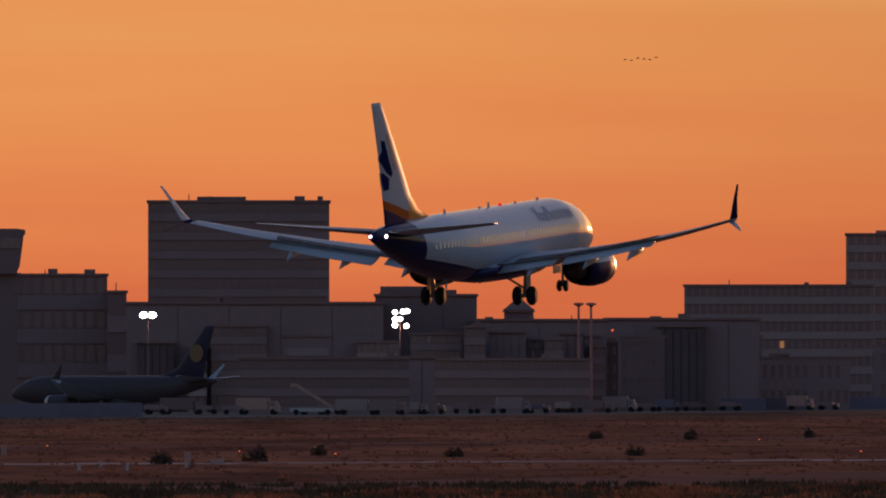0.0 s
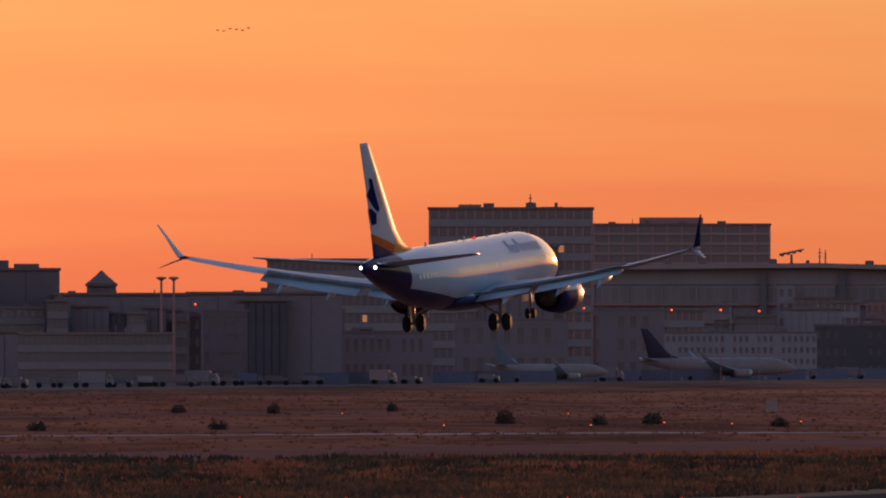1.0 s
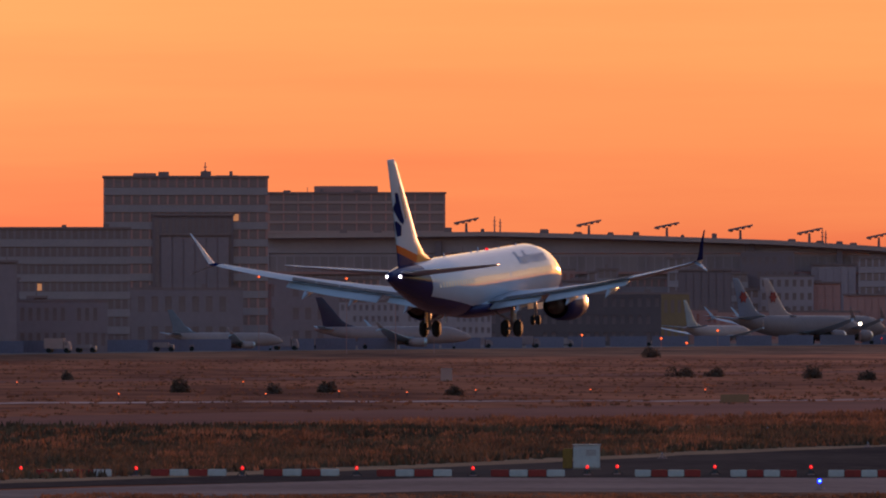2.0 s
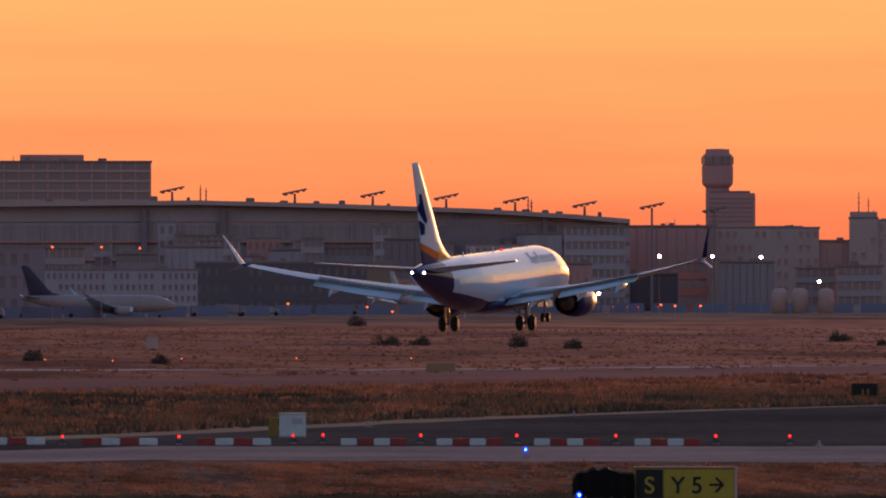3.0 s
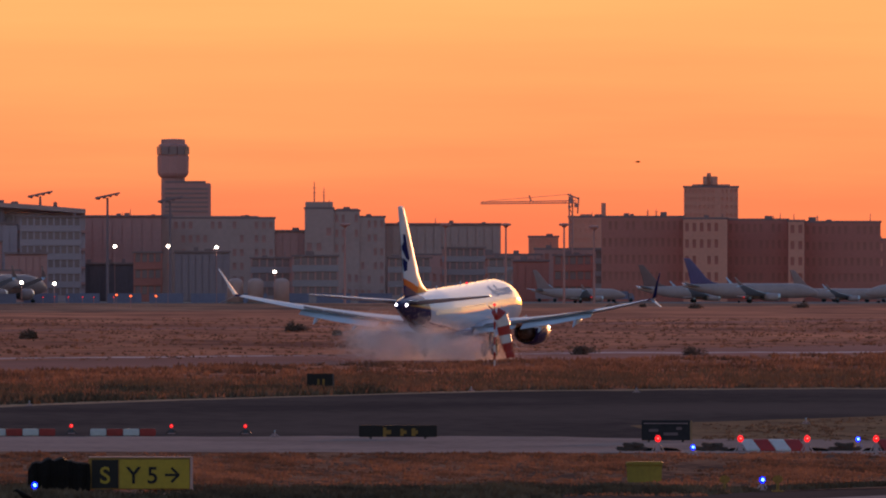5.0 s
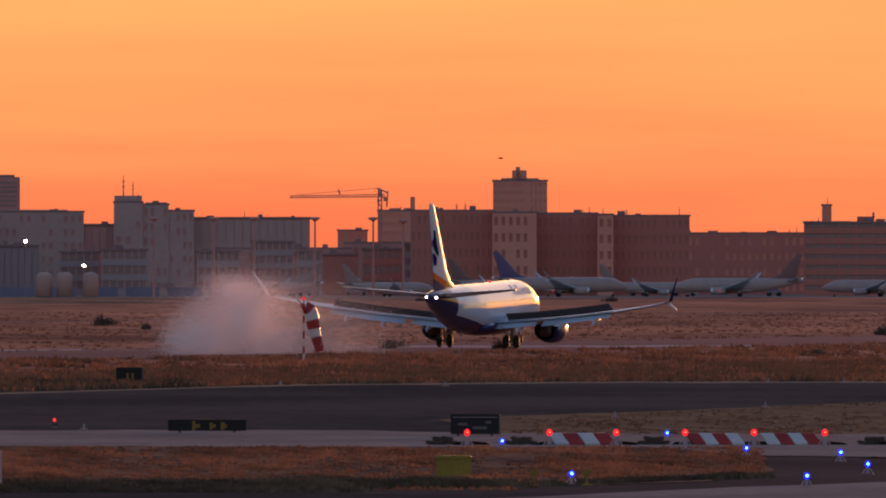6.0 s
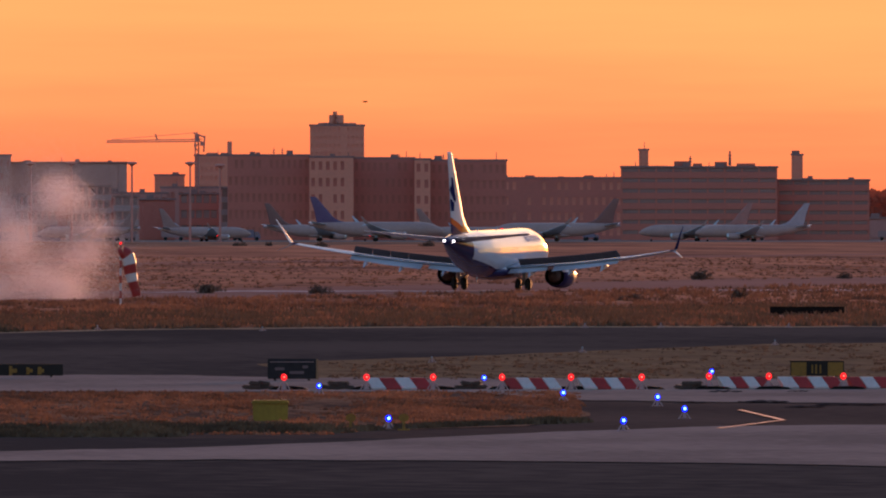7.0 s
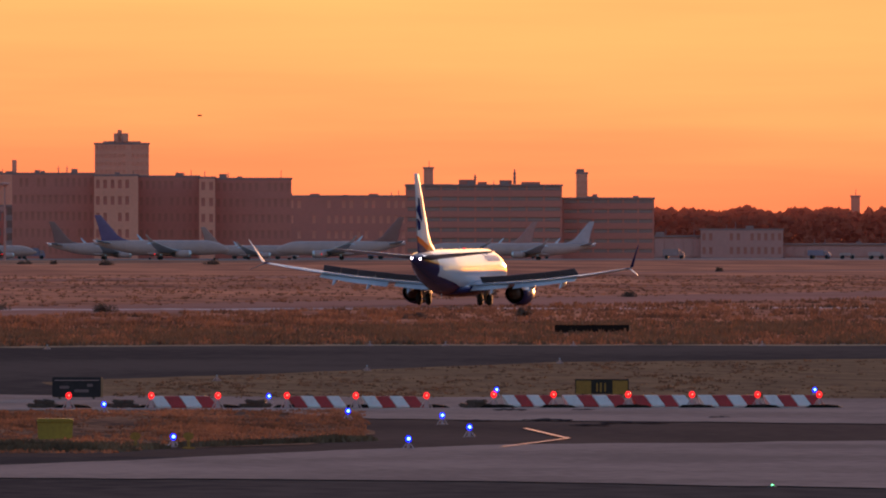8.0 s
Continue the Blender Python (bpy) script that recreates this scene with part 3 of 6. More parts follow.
def wing_te(y):
    return -2.0 - 0.01 * (y - 1.5) if y < 5.8 else -2.04 - 0.262 * (y - 5.8)


def wheel(r, w):
    bm = rod((0, -w / 2, 0), (0, w / 2, 0), r, seg=24)
    ed = [e for e in bm.edges if abs(e.verts[0].co.y - e.verts[1].co.y) < 1e-4]
    bmesh.ops.bevel(bm, geom=ed, offset=w * 0.25, segments=3, affect="EDGES")
    return to_mesh("tyre", bm, M["rubber"], True)


def half_wing(parent, side, paint, full):
    """One wing; its origin is at the root, so that it can flex."""
    root = Vector((0, 1.5 * side, 2.15))
    S = lambda x, y, z: Vector((x, y * side, z)) - root
    ys = [1.2, 3, 5.8, 8, 10.5, 13, 15, 16.6]
    rings = [[S(*p) for p in foil(wing_le(y), wing_le(y) - wing_te(y), y, wing_z(y), 0.125 - 0.002 * y, 9)] for y in ys]
    w = part("wing", loft(rings), M["wing"], parent, "swept grey wing" if full else "", True, Matrix.Translation(root))
    kink = wing_z(16.6) + 0.06
    tip = [(16.6, -2.98, -4.88, wing_z(16.6)), (16.95, -3.25, -4.95, kink), (17.1, -3.6, -5.0, kink + 0.14), (17.25, -4.05, -5.2, kink + 0.5), (17.55, -4.95, -5.65, kink + 1.3), (17.95, -5.85, -6.2, kink + 2.2)]
    bm = loft([[S(p.x, p.y + (p.z - z) * (0.9 if z > kink + 0.1 else 0), z if z > kink + 0.1 else p.z) for p in foil(le, le - te, y, z, 0.09, 6)] for y, le, te, z in tip])
    bm.normal_update()
    for f in bm.faces:
        f.material_index = 1 if f.normal.y * side > 0.1 else 0
    part("winglet", bm, [M["wing"], paint["winglet"]], w, "upswept split winglet with a dark outer face", True)
    part("winglet", loft([[S(p.x, p.y + (p.z - z) * 0.3, p.z) for p in foil(le, le - te, y, z, 0.08, 6)] for y, le, te, z in
                          ((16.9, -3.7, -5.0, kink - 0.02), (17.35, -4.4, -5.35, kink - 0.2), (18.0, -5.5, -5.95, kink - 0.52))]), M["wing"], w, "", True)
    if not full:
        return w, []
    for y0, y1 in ((2.0, 5.3), (5.9, 11.9)):
        fl = [[S(p.x, p.y, p.z) for p in foil(wing_te(y) + 0.55, c, y, wing_z(y) - 0.16, 0.11, 6, 0.32)] for y, c in ((y0, 1.6), ((y0 + y1) / 2, 1.4), (y1, 1.1))]
        part("flap", loft(fl), M["under"], w, "lowered pale flap", True)
    part("aileron", loft([[S(p.x, p.y, p.z) for p in foil(wing_te(y) + 0.5, 0.62, y, wing_z(y), 0.1, 5)] for y in (12.3, 14.2, 16.2)]), M["wing"], w, "", True)
    for y in (3.9, 7.6, 10.6):
        x = wing_te(y)
        fr = [[S(x + dx, y + r * math.cos(a), wing_z(y) - 0.42 + dz + 1.3 * r * math.sin(a)) for a in np.linspace(0, 2 * math.pi, 9)[:-1]]
              for dx, r, dz in ((1.7, .03, .12), (1.1, .16, 0), (0.2, .2, -.06), (-0.7, .15, -.22), (-1.4, .03, -.5))]
        part("flap_fairing", loft(fr), M["wing"], w, "", True)
    spoilers = []
    for y0, y1 in ((2.6, 5.6), (5.62, 7.3), (7.32, 8.85), (8.87, 10.35), (10.37, 11.9)):
        pa, pb = S(wing_te(y0) + 1.1, y0, wing_z(y0) + 0.2), S(wing_te(y1) + 1.1, y1, wing_z(y1) + 0.2)
        hinge, along = (pa + pb) / 2, (pb - pa) * side
        turn = Matrix((Vector((along.y, -along.x, 0)).normalized(), along.normalized(), Vector((along.y, -along.x, 0)).normalized().cross(along.normalized()))).transposed().to_4x4()
        half = along.length / 2 - .01
        pl = [[Vector((0, e, 0)), Vector((-.95, e, -.13)), Vector((-.95, e, -.16)), Vector((0, e, -.05))] for e in (-half, half)]
        m0 = Matrix.Translation(hinge) @ turn
        sp = part("spoiler", loft(pl), M["spoiler"], w, "dark raised spoiler panel", m=m0)
        spoilers.append((sp, m0))
    return w, spoilers


def fin_half(rows, x, z):
    """Half thickness of the fin at a place on its side."""
    zs = [r[0] for r in rows]
    le, te, t = [float(np.interp(z, zs, [r[k] for r in rows])) for k in (1, 2, 3)]
    c = min(max((le - x) / (le - te), 0.02), 0.98)
    return t * math.sqrt(c * (1 - c)) * 1.6 * (1.15 - 0.6 * c)


def airliner(name, m, label, paint, full=True, group=""):
    """A twin-jet airliner, x forward, its origin on the ground between the main wheels."""
    a = thing(name, m, label, "airliner", group)
    body = part("fuselage", hull_mesh(36 if full else 20), paint["hull"], a, smooth=True)
    fin_rows = [(4.9, -7.4, -17.0, .16), (5.35, -9.2, -17.15, .2), (5.9, -11.2, -17.25, .24), (6.8, -12.6, -17.45, .24), (9, -14.45, -17.95, .2), (12.2, -17.2, -19.0, .11), (12.42, -17.6, -19.05, .05)]
    fin = part("fin", loft([upright_foil(le, te, z, t) for z, le, te, t in fin_rows]), paint["fin"], a, "tall swept fin with coloured bands" if full else "", True)
    for side in (1, -1):
        part("tailplane", loft([foil(le, c, y * side, z, 0.1, 7, -0.085) for y, le, c, z in ((0.5, -14.2, 4.0, 4.72), (3.5, -15.9, 2.9, 5.02), (7.0, -17.75, 1.4, 5.38), (7.3, -18.1, 1.0, 5.42))]), M["wing"], a, "", True)
    wings = [half_wing(a, s, paint, full) for s in (1, -1)]
    gears, engines = [], []
    belly = [[Vector((x, ry * math.cos(t), 1.75 + rz * math.sin(t))) for t in np.linspace(0, 2 * math.pi, 17)[:-1]] for x, ry, rz in ((8.2, .5, .2), (6.5, 1.75, .62), (3, 2.15, .72), (-1.5, 2.1, .7), (-4, 1.5, .5), (-5.6, .4, .1))]
    part("wing_fairing", loft(belly), paint["belly"], a, smooth=True)
    for side in (1, -1):
        y, z = 4.83 * side, 1.62
        e = part("engine", loft([[Vector((x, r * math.cos(t), r * 0.97 * math.sin(t))) for t in np.linspace(0, 2 * math.pi, 25)[:-1]] for x, r in
                                 ((7.3, .80), (7.42, .90), (7.25, 1.0), (6.6, 1.12), (5.4, 1.16), (4.2, 1.08), (3.0, .90), (3.01, .86))], caps=False),
                 paint["cowl"], a, "two-tone engine cowl", True, Matrix.Translation((0, y, z)))
        engines.append(e)
        part("inlet_lip", loft([[Vector((x, r * math.cos(t), r * 0.97 * math.sin(t))) for t in np.linspace(0, 2 * math.pi, 25)[:-1]] for x, r in ((6.75, 1.125), (6.95, 1.095), (7.15, 1.045), (7.3, .99), (7.41, .93), (7.45, .88), (7.4, .82), (7.2, .79))], caps=False), M["polished"], e, "polished metal inlet lip", True)
        part("duct", loft([[Vector((x, r * math.cos(t), r * math.sin(t))) for t in np.linspace(0, 2 * math.pi, 25)[:-1]] for x, r in ((3.01, .86), (3.9, .8), (6.5, .78))], caps=False), M["steel"], e, "dark exhaust duct", True)
        part("core", loft([[Vector((x, r * math.cos(t), r * math.sin(t))) for t in np.linspace(0, 2 * math.pi, 17)[:-1]] for x, r in ((6.6, .82), (6.3, .3), (4.2, .72), (3.0, .60), (2.2, .42), (2.2, .34), (1.5, .05))]), M["steel"], e, "dark exhaust cone", True)
        part("pylon", loft([[Vector((x, s * w, zz)) for x, s, zz in ((4.9, 1, .9), (1.2, 1, .45), (1.0, 1, 1.1), (4.3, 1, 1.35))] for s, w in ((1, .18), (-1, .18))]), M["wing"], e)
        g = part("main_gear", rod((0, 0, 0.5), (0.1, 0.1 * side, 2.5), .13), M["grey_metal"], a, "", True, Matrix.Translation((-.8, 2.86 * side, 0)))
        gears.append(g)
        tyre = wheel(.565, .42)
        for dy in (-.44, .44):
            wh = part("wheel", tyre, None, g, m=Matrix.Translation((0, dy, .565)))
        part("axle", rod((0, -.5, .56), (0, .5, .56), .1), M["grey_metal"], g)
        part("brace", rod((0, 0, 1.0), (0, -1.3 * side, 1.75), .07), M["grey_metal"], g)
        part("gear_door", box(-.35, .35, .24 * side - .02, .24 * side + .02, .95, 1.75), M["wing"], g)
    g = part("nose_gear", rod((0, 0, .3), (0.15, 0, 2.3), .08), M["grey_metal"], a, "", True, Matrix.Translation((14.3, 0, 0)))
    gears.append(g)
    tyre = wheel(.345, .2)
    for dy in (-.2, .2):
        part("wheel", tyre, None, g, m=Matrix.Translation((0, dy, .345)))
    if full:
        for s in (-.35, .35):
            part("gear_door", box(-.7, .7, s - .015, s + .015, 1.1, 1.55), M["white"], g)
        pane = to_mesh("window_pane", box(-.125, .125, -.012, .012, -.18, .18, .01), M["window"])
        x = 12.2
        while x > -12.5:
            zc, ry, rz = hull_at(x)
            z = 3.78
            k = (z - zc) / rz
            yy = ry * math.sqrt(max(0, 1 - k * k))
            for side in (1, -1):
                if not (2.5 < x < 3.0):
                    part("window_pane", pane, None, a, m=pose(x, (yy + 0.004) * side, z, 8 * side, 0, (6 if x < -6 else 0) * side))
            x -= 0.508
        for side in (1, -1):
            # lettering on the forward fuselage: plain upright bars and a rule
            xx = 5.6
            for i, w in enumerate((.55, .5, .5, .55, .5, .5, .45, .5, .45, .45)):
                hgt = 1.0 if i in (0, 3) else 0.62
                zb = 4.28
                for j in range(2):
                    xb = xx + w * (0.2 + 0.55 * j)
                    zc, ry, rz = hull_at(xb)
                    zm = zb + hgt / 2
                    k = (zm - zc) / rz
                    part("lettering_bar", box(-.06, .06, -.012, .012, -hgt / 2, hgt / 2), M["logo_grey"], a,
                         m=pose(xb, (ry * math.sqrt(1 - k * k) + 0.03) * side, zm, math.degrees(math.atan2(k * rz / rz, math.sqrt(1 - k * k))) * side, 0, 0))
                xx += w + 0.12
            # feather emblem on the fin, laid on its curved skin
            for paint_name, pts in (("navy", ((-17.75, 10.2), (-17.2, 10.15), (-16.55, 9.0), (-16.0, 8.25), (-16.25, 8.02), (-16.95, 8.3), (-17.9, 9.0), (-18.0, 9.25), (-17.1, 8.95), (-17.6, 9.6))),
                                    ("navy", ((-17.75, 8.3), (-17.45, 8.3), (-16.55, 7.95), (-16.6, 7.3), (-17.35, 7.25), (-17.6, 7.75))),
                                    ("feather", ((-16.95, 10.55), (-16.5, 10.5), (-15.75, 9.3), (-15.35, 8.5), (-15.75, 8.35), (-16.3, 9.3)))):
                bm = bmesh.new()
                bm.faces.new([bm.verts.new((x, side * (fin_half(fin_rows, x, z) + 0.012), z)) for x, z in pts])
                bmesh.ops.triangulate(bm, faces=bm.faces)
                ex = bmesh.ops.extrude_face_region(bm, geom=list(bm.faces))
                bmesh.ops.translate(bm, verts=[v for v in ex["geom"] if isinstance(v, bmesh.types.BMVert)], vec=(0, side * 0.012, 0))
                bmesh.ops.recalc_face_normals(bm, faces=bm.faces)
                part("emblem_feather", bm, M[paint_name], fin)
        part("tail_light", ball((0, 0, 0), .09), M["tail_glow"], a, "white tail light", m=Matrix.Translation((-19.46, 0.05, 4.72)))
        part("tail_light", ball((0, 0, 0), .10), M["tail_glow"], a, m=Matrix.Translation((-18.2, -.47, 4.66)))
        part("beacon", ball((0, 0, 0), .13), M["red_light"], a, "red beacon on the roof", m=Matrix.Translation((3.2, 0, 5.42)))
        for xa, ha in ((10.0, .16), (6.0, .12), (1.2, .3), (-0.4, .12), (-6.6, .26)):
            part("aerial", plate([(-.18, 0), (.2, 0), (-.02, ha), (-.2, ha)], .04), M["wing"], a, m=Matrix.Translation((xa, 0, hull_at(xa)[0] + hull_at(xa)[2] - .03)))
        for xa in (1.5, -4.5):
            part("aerial", plate([(-.2, 0), (.15, 0), (-.05, -.4), (-.2, -.4)], .04), M["wing"], a, m=Matrix.Translation((xa - 2, 0, 1.38)))
    return a, wings, gears, engines


# ---- buildings along the far side ----
def height(v, d):
    return H - v * d / F


def apron_edge(u):
    return H * F / float(np.interp(u, (-1500, 0, 738, 1050, 2100, 5200), (88, 80, 70, 66, 55, 55)))


def building(name, label, u0, u1, vtop, d, floors, bays, style, wall="wall_grey", deep=22.0, group="", lit=0, turn=0.0, category="building", roof_bits=(), pane="", clutter=True, slab=.22):
    """A block seen from the airfield. style: grid (single windows), band (window strips between spandrels) or blind."""
    rim = apron_edge((u0 + u1) / 2) * 1.05
    d = d if d > rim else rim + (d - 2800) * .1
    w, h = (u1 - u0) * d / F, height(vtop, d)
    b = thing(name, facing((u0 + u1) / 2, d, 0, turn), label, category, group)
    rnd = random.Random(int(u0 * 7 + d))
    x0, x1 = -w / 2, w / 2
    part("wall", box(x0, x1, 0.45, deep, 0, h), M[wall], b)
    part("roof", box(x0 - .25, x1 + .25, -.1, deep + .2, h, h + .45, .05), M["roof"], b)
    fh = h / max(floors, 1)
    if style == "band":
        glass = to_mesh("window_strip", box(x0 + .3, x1 - .3, .3, .42, -fh * (.48 - slab), fh * (.48 - slab)), M["glass"])
        sill = to_mesh("spandrel", box(x0, x1, 0, .4, -fh * slab, fh * slab, .03), M[pane or {"wall_dark": "wall_grey", "wall_brick": "wall_brick", "wall_haze_mauve": "wall_haze_mauve"}.get(wall, "band")])
        for k in range(floors):
            part("window_strip", glass, None, b, m=Matrix.Translation((0, 0, (k + .5 + slab) * fh)))
            part("spandrel", sill, None, b, m=Matrix.Translation((0, 0, (k + slab) * fh)))
        bw = w / bays
        pier = to_mesh("pier", box(-.22, .22, .15, .44, 0, h), M[wall])
        for i in range(bays + 1):
            part("pier", pier, None, b, m=Matrix.Translation((x0 + .25 + i * (w - .5) / bays, 0, 0)))
        for k in range(lit):
            part("window_pane", box(-bw * .3, bw * .3, .2, .29, -fh * .2, fh * .2), M["lit_glass"], b, "lit window", m=Matrix.Translation((x0 + (rnd.randrange(bays) + .5) * bw, 0, (rnd.randrange(floors) + .70) * fh)))
    elif style == "grid":
        bw = w / bays
        blank = {i for i in range(bays) if rnd.random() < .13} if bays > 5 else set()
        share = .62 if wall == "wall_white" else .94
        holes = {(i, k) for i in range(bays) for k in range(floors) if i not in blank and rnd.random() < share}
        bm = bmesh.new()
        xs, zs = [x0], [0.0]
        for i in range(bays):
            xs += [x0 + (i + .26) * bw, x0 + (i + .74) * bw]
        for k in range(floors):
            zs += [(k + .27) * fh, (k + .78) * fh]
        xs, zs = xs + [x1], zs + [h]
        net = [[bm.verts.new((x, 0, z)) for z in zs] for x in xs]
        for i in range(len(xs) - 1):
            for k in range(len(zs) - 1):
                if not (i % 2 and k % 2 and (i // 2, k // 2) in holes):
                    bm.faces.new((net[i][k], net[i + 1][k], net[i + 1][k + 1], net[i][k + 1]))
        ex = bmesh.ops.extrude_face_region(bm, geom=list(bm.faces))
        bmesh.ops.translate(bm, verts=[v for v in ex["geom"] if isinstance(v, bmesh.types.BMVert)], vec=(0, .4, 0))
        bmesh.ops.recalc_face_normals(bm, faces=bm.faces)
        part("facade", bm, M[wall], b)
        # panes stay near the wall colour, which holds the low contrast of haze
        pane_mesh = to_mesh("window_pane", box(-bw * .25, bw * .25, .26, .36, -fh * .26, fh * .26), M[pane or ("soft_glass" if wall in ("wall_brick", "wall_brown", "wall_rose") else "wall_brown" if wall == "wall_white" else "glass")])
        for i, k in sorted(holes):
            part("window_pane", pane_mesh, None, b, m=Matrix.Translation((x0 + (i + .5) * bw, 0, k * fh + fh * .525)))
    else:
        n = max(2, bays)
        pan = to_mesh("panel", box(-w / n / 2 + .06, w / n / 2 - .06, .2, .5, .3, h - .3, .04), M[wall])
        for i in range(n):
            part("panel", pan, None, b, m=Matrix.Translation((x0 + (i + .5) * w / n, 0, 0)))
    if clutter:
        for k in range(int(w / 9) + 1):
            xc, ww, hc = rnd.uniform(x0 + 1, x1 - 1), rnd.uniform(.3, 1.1), rnd.uniform(.25, .95)
            part("roof_vent", box(xc - ww, xc + ww, 3, 5, h + .4, h + .45 + hc, .06) if rnd.random() < .6 else rod((xc, 4, h + .4), (xc, 4, h + .6 + hc * 1.8), .12, .08, 6), M["roof"], b)
    for f0, f1, vt in roof_bits:
        hh = height(vt, d)
        part("roof_plant", box(x0 + f0 * w, x0 + f1 * w, 4, deep * .6, h + .4, hh, .08), M[wall], b)
    return b


def antenna(u, d, v0, v1, r=0.2, label="thin antenna mast on a roof"):
    z0, z1 = height(v0, d), height(v1, d)
    a = thing("antenna_mast", facing(u, d, z0), label, "antenna", "roof antennas")
    # steel in a lighter wall colour, which stands for the haze
    part("mast", rod((0, 0, 0), (0, 0, z1 - z0), r, r * .5, 6), M["wall_dark"], a)
    for k in (.45, .7):
        part("crossbar", rod((-.35, 0, (z1 - z0) * k), (.35, 0, (z1 - z0) * k), r * .5, None, 5), M["wall_dark"], a)
    return a


def roof_lamp(u, d, v0, v1):
    """Slanted floodlight rack on a short post."""
    z0, z1 = height(v0, d), height(v1, d)
    s = d / F
    a = thing("floodlight_rack", facing(u, d, z0), "slanted dark floodlight rack on a short post", "floodlight", "floodlight racks on the terminal")
    # rack and post take a wall colour to look faint in haze
    part("post", rod((0, 0, 0), (0, 0, z1 - z0 - 6 * s), .35, .25, 8), M["wall_dark"], a)
    k = z1 - z0
    part("rack", loft([[Vector((-22 * s, y, k - 9 * s + dz)) for y, dz in ((-1.2, 0), (1.2, 0), (1.2, 4 * s), (-1.2, 4 * s))],
                       [Vector((22 * s, y, k + 1 * s + dz)) for y, dz in ((-1.2, 0), (1.2, 0), (1.2, 3 * s), (-1.2, 3 * s))]]), M["wall_dark"], a)
    for i in range(4):
        part("lamp_head", box(-.4, .4, -.9, -.4, -.3, .3, .05), M["wall_dark"], a, m=pose((-16 + 10.5 * i) * s, 1.0, k + (-5.5 + 2.4 * i) * s, 20, 0, 0))
    return a


def light_mast(u, d, vtop, lit=0):
    h = height(vtop, d)
    s = d / F
    a = thing("light_mast", facing(u, d), "tall apron light mast with a wide head", "light mast", "apron light masts")
    # mast painted wall brown so that it fades as in haze
    part("mast", rod((0, 0, 0), (0, 0, h - 6 * s), .3, .18, 8), M["wall_brown"], a)
    part("head_ring", loft([[Vector((r * s * math.cos(t), r * s * math.sin(t), h + z * s)) for t in np.linspace(0, 2 * math.pi, 13)[:-1]] for r, z in ((2, -9), (5, -6), (9, -5), (9, -2), (3, -1))]), M["wall_brown"], a)
    for i in range(lit):
        part("lamp_head", ball(((-5 + 10 * (i % 2)) * s, -9 * s, h - (6 + 10 * (i // 2)) * s), 2.6 * s, squash=.8), M["white_light"], a, "lit white lamp")
    return a


def glow_lamp(u, v, d, r, material, label, mast=True, n=1):
    """A lit lamp on its own pole."""
    z, s = height(v, d), d / F
    a = thing("lamp_post", facing(u, d), label, "lamp post", "lit apron lamps")
    part("pole", rod((0, .5, 0), (0, .5, z), .07, .05, 6), M["wall_brown"], a)
    part("bracket", box(-r * s * 1.2, r * s * 1.2, .1, .4, z - r * s * .8, z + r * s * .8, .03), M["steel"], a)
    for i in range(n):
        dx = 0 if n == 1 else (-1.15 + 2.3 * (i % 2)) * r * s
        dz = 0 if n < 3 else (-1.15 + 2.3 * (i // 2)) * r * s
        part("lamp", ball((dx, 0, z + dz), r * s, squash=.8), M[material], a, "lit lamp")
    return a


def control_tower():
    d, u = 4500, 2326
    s = d / F
    z = lambda v: height(v, d)
    a = thing("control_tower", facing(u, d), "control tower with a wide dark glazed head", "control tower")
    w = lambda x: x * s
    part("shaft", loft([[Vector((w(r) * math.cos(t) - w(6), 12 + w(r) * math.sin(t), zz)) for t in np.linspace(0, 2 * math.pi, 13)[:-1]] for r, zz in ((21, 0), (21, z(-174)))]), M["wall_brown"], a)
    rows = ((24, z(-168)), (28, z(-172)), (30, z(-176)), (30.5, z(-205)), (29, z(-207)), (28, z(-226)), (24, z(-228)), (23, z(-236)), (5, z(-237)))
    part("head", loft([[Vector((w(r - 1.5) * math.cos(t) - w(6), 12 + w(r) * math.sin(t), zz)) for t in np.linspace(math.pi / 12, 2 * math.pi + math.pi / 12, 13)[:-1]] for r, zz in rows]), M["wall_brown"], a)
    for i in range(12):
        t = math.pi / 12 + i * math.pi / 6 + math.pi / 12
        part("window_pane", box(-w(6.6), w(6.6), -.15, .15, -w(7), w(7)), M["glass"], a, m=pose(w(27.7) * math.cos(t) - w(6), 12 + w(29.2) * math.sin(t), z(-216), 0, 0, math.degrees(t) + 90))
    part("shoulder", box(w(-26), w(61), 4, 24, 0, z(-158), .2), M["wall_brown"], a)
    part("shoulder_roof", box(w(-20), w(52), 6, 22, z(-158) + .01, z(-162), .1), M["roof"], a)
    for k in range(6):
        part("window_strip", box(w(-20), w(56), 3.9, 4.1, z(-108 - 8 * k) - w(1.8), z(-108 - 8 * k) + w(1.8)), M["glass"], a)
    return a


def left_tower():
    d, u = 3100, -775
    s = d / F
    z = lambda v: height(v, d)
    a = thing("control_tower", facing(u, d), "dark apron control tower with a flared glazed head", "control tower")
    part("shaft", box(-22 * s, 22 * s, 2, 8, 0, z(-175), .1), M["wall_dark"], a)
    part("head", loft([[Vector((x * s, y, zz)) for x, y in ((-r, 0), (r, 0), (r, 10), (-r, 10))] for r, zz in ((20, z(-172)), (26, z(-186)), (30, z(-214)), (33, z(-240)), (36, z(-243)), (36, z(-250)), (20, z(-252)))]), M["wall_dark"], a)
    for i in range(5):
        part("window_pane", box(-5 * s, 5 * s, -.2, .0, -9 * s, 9 * s), M["glass"], a, m=pose((-22 + 11 * i) * s, -.02, z(-226), -2))
    return a


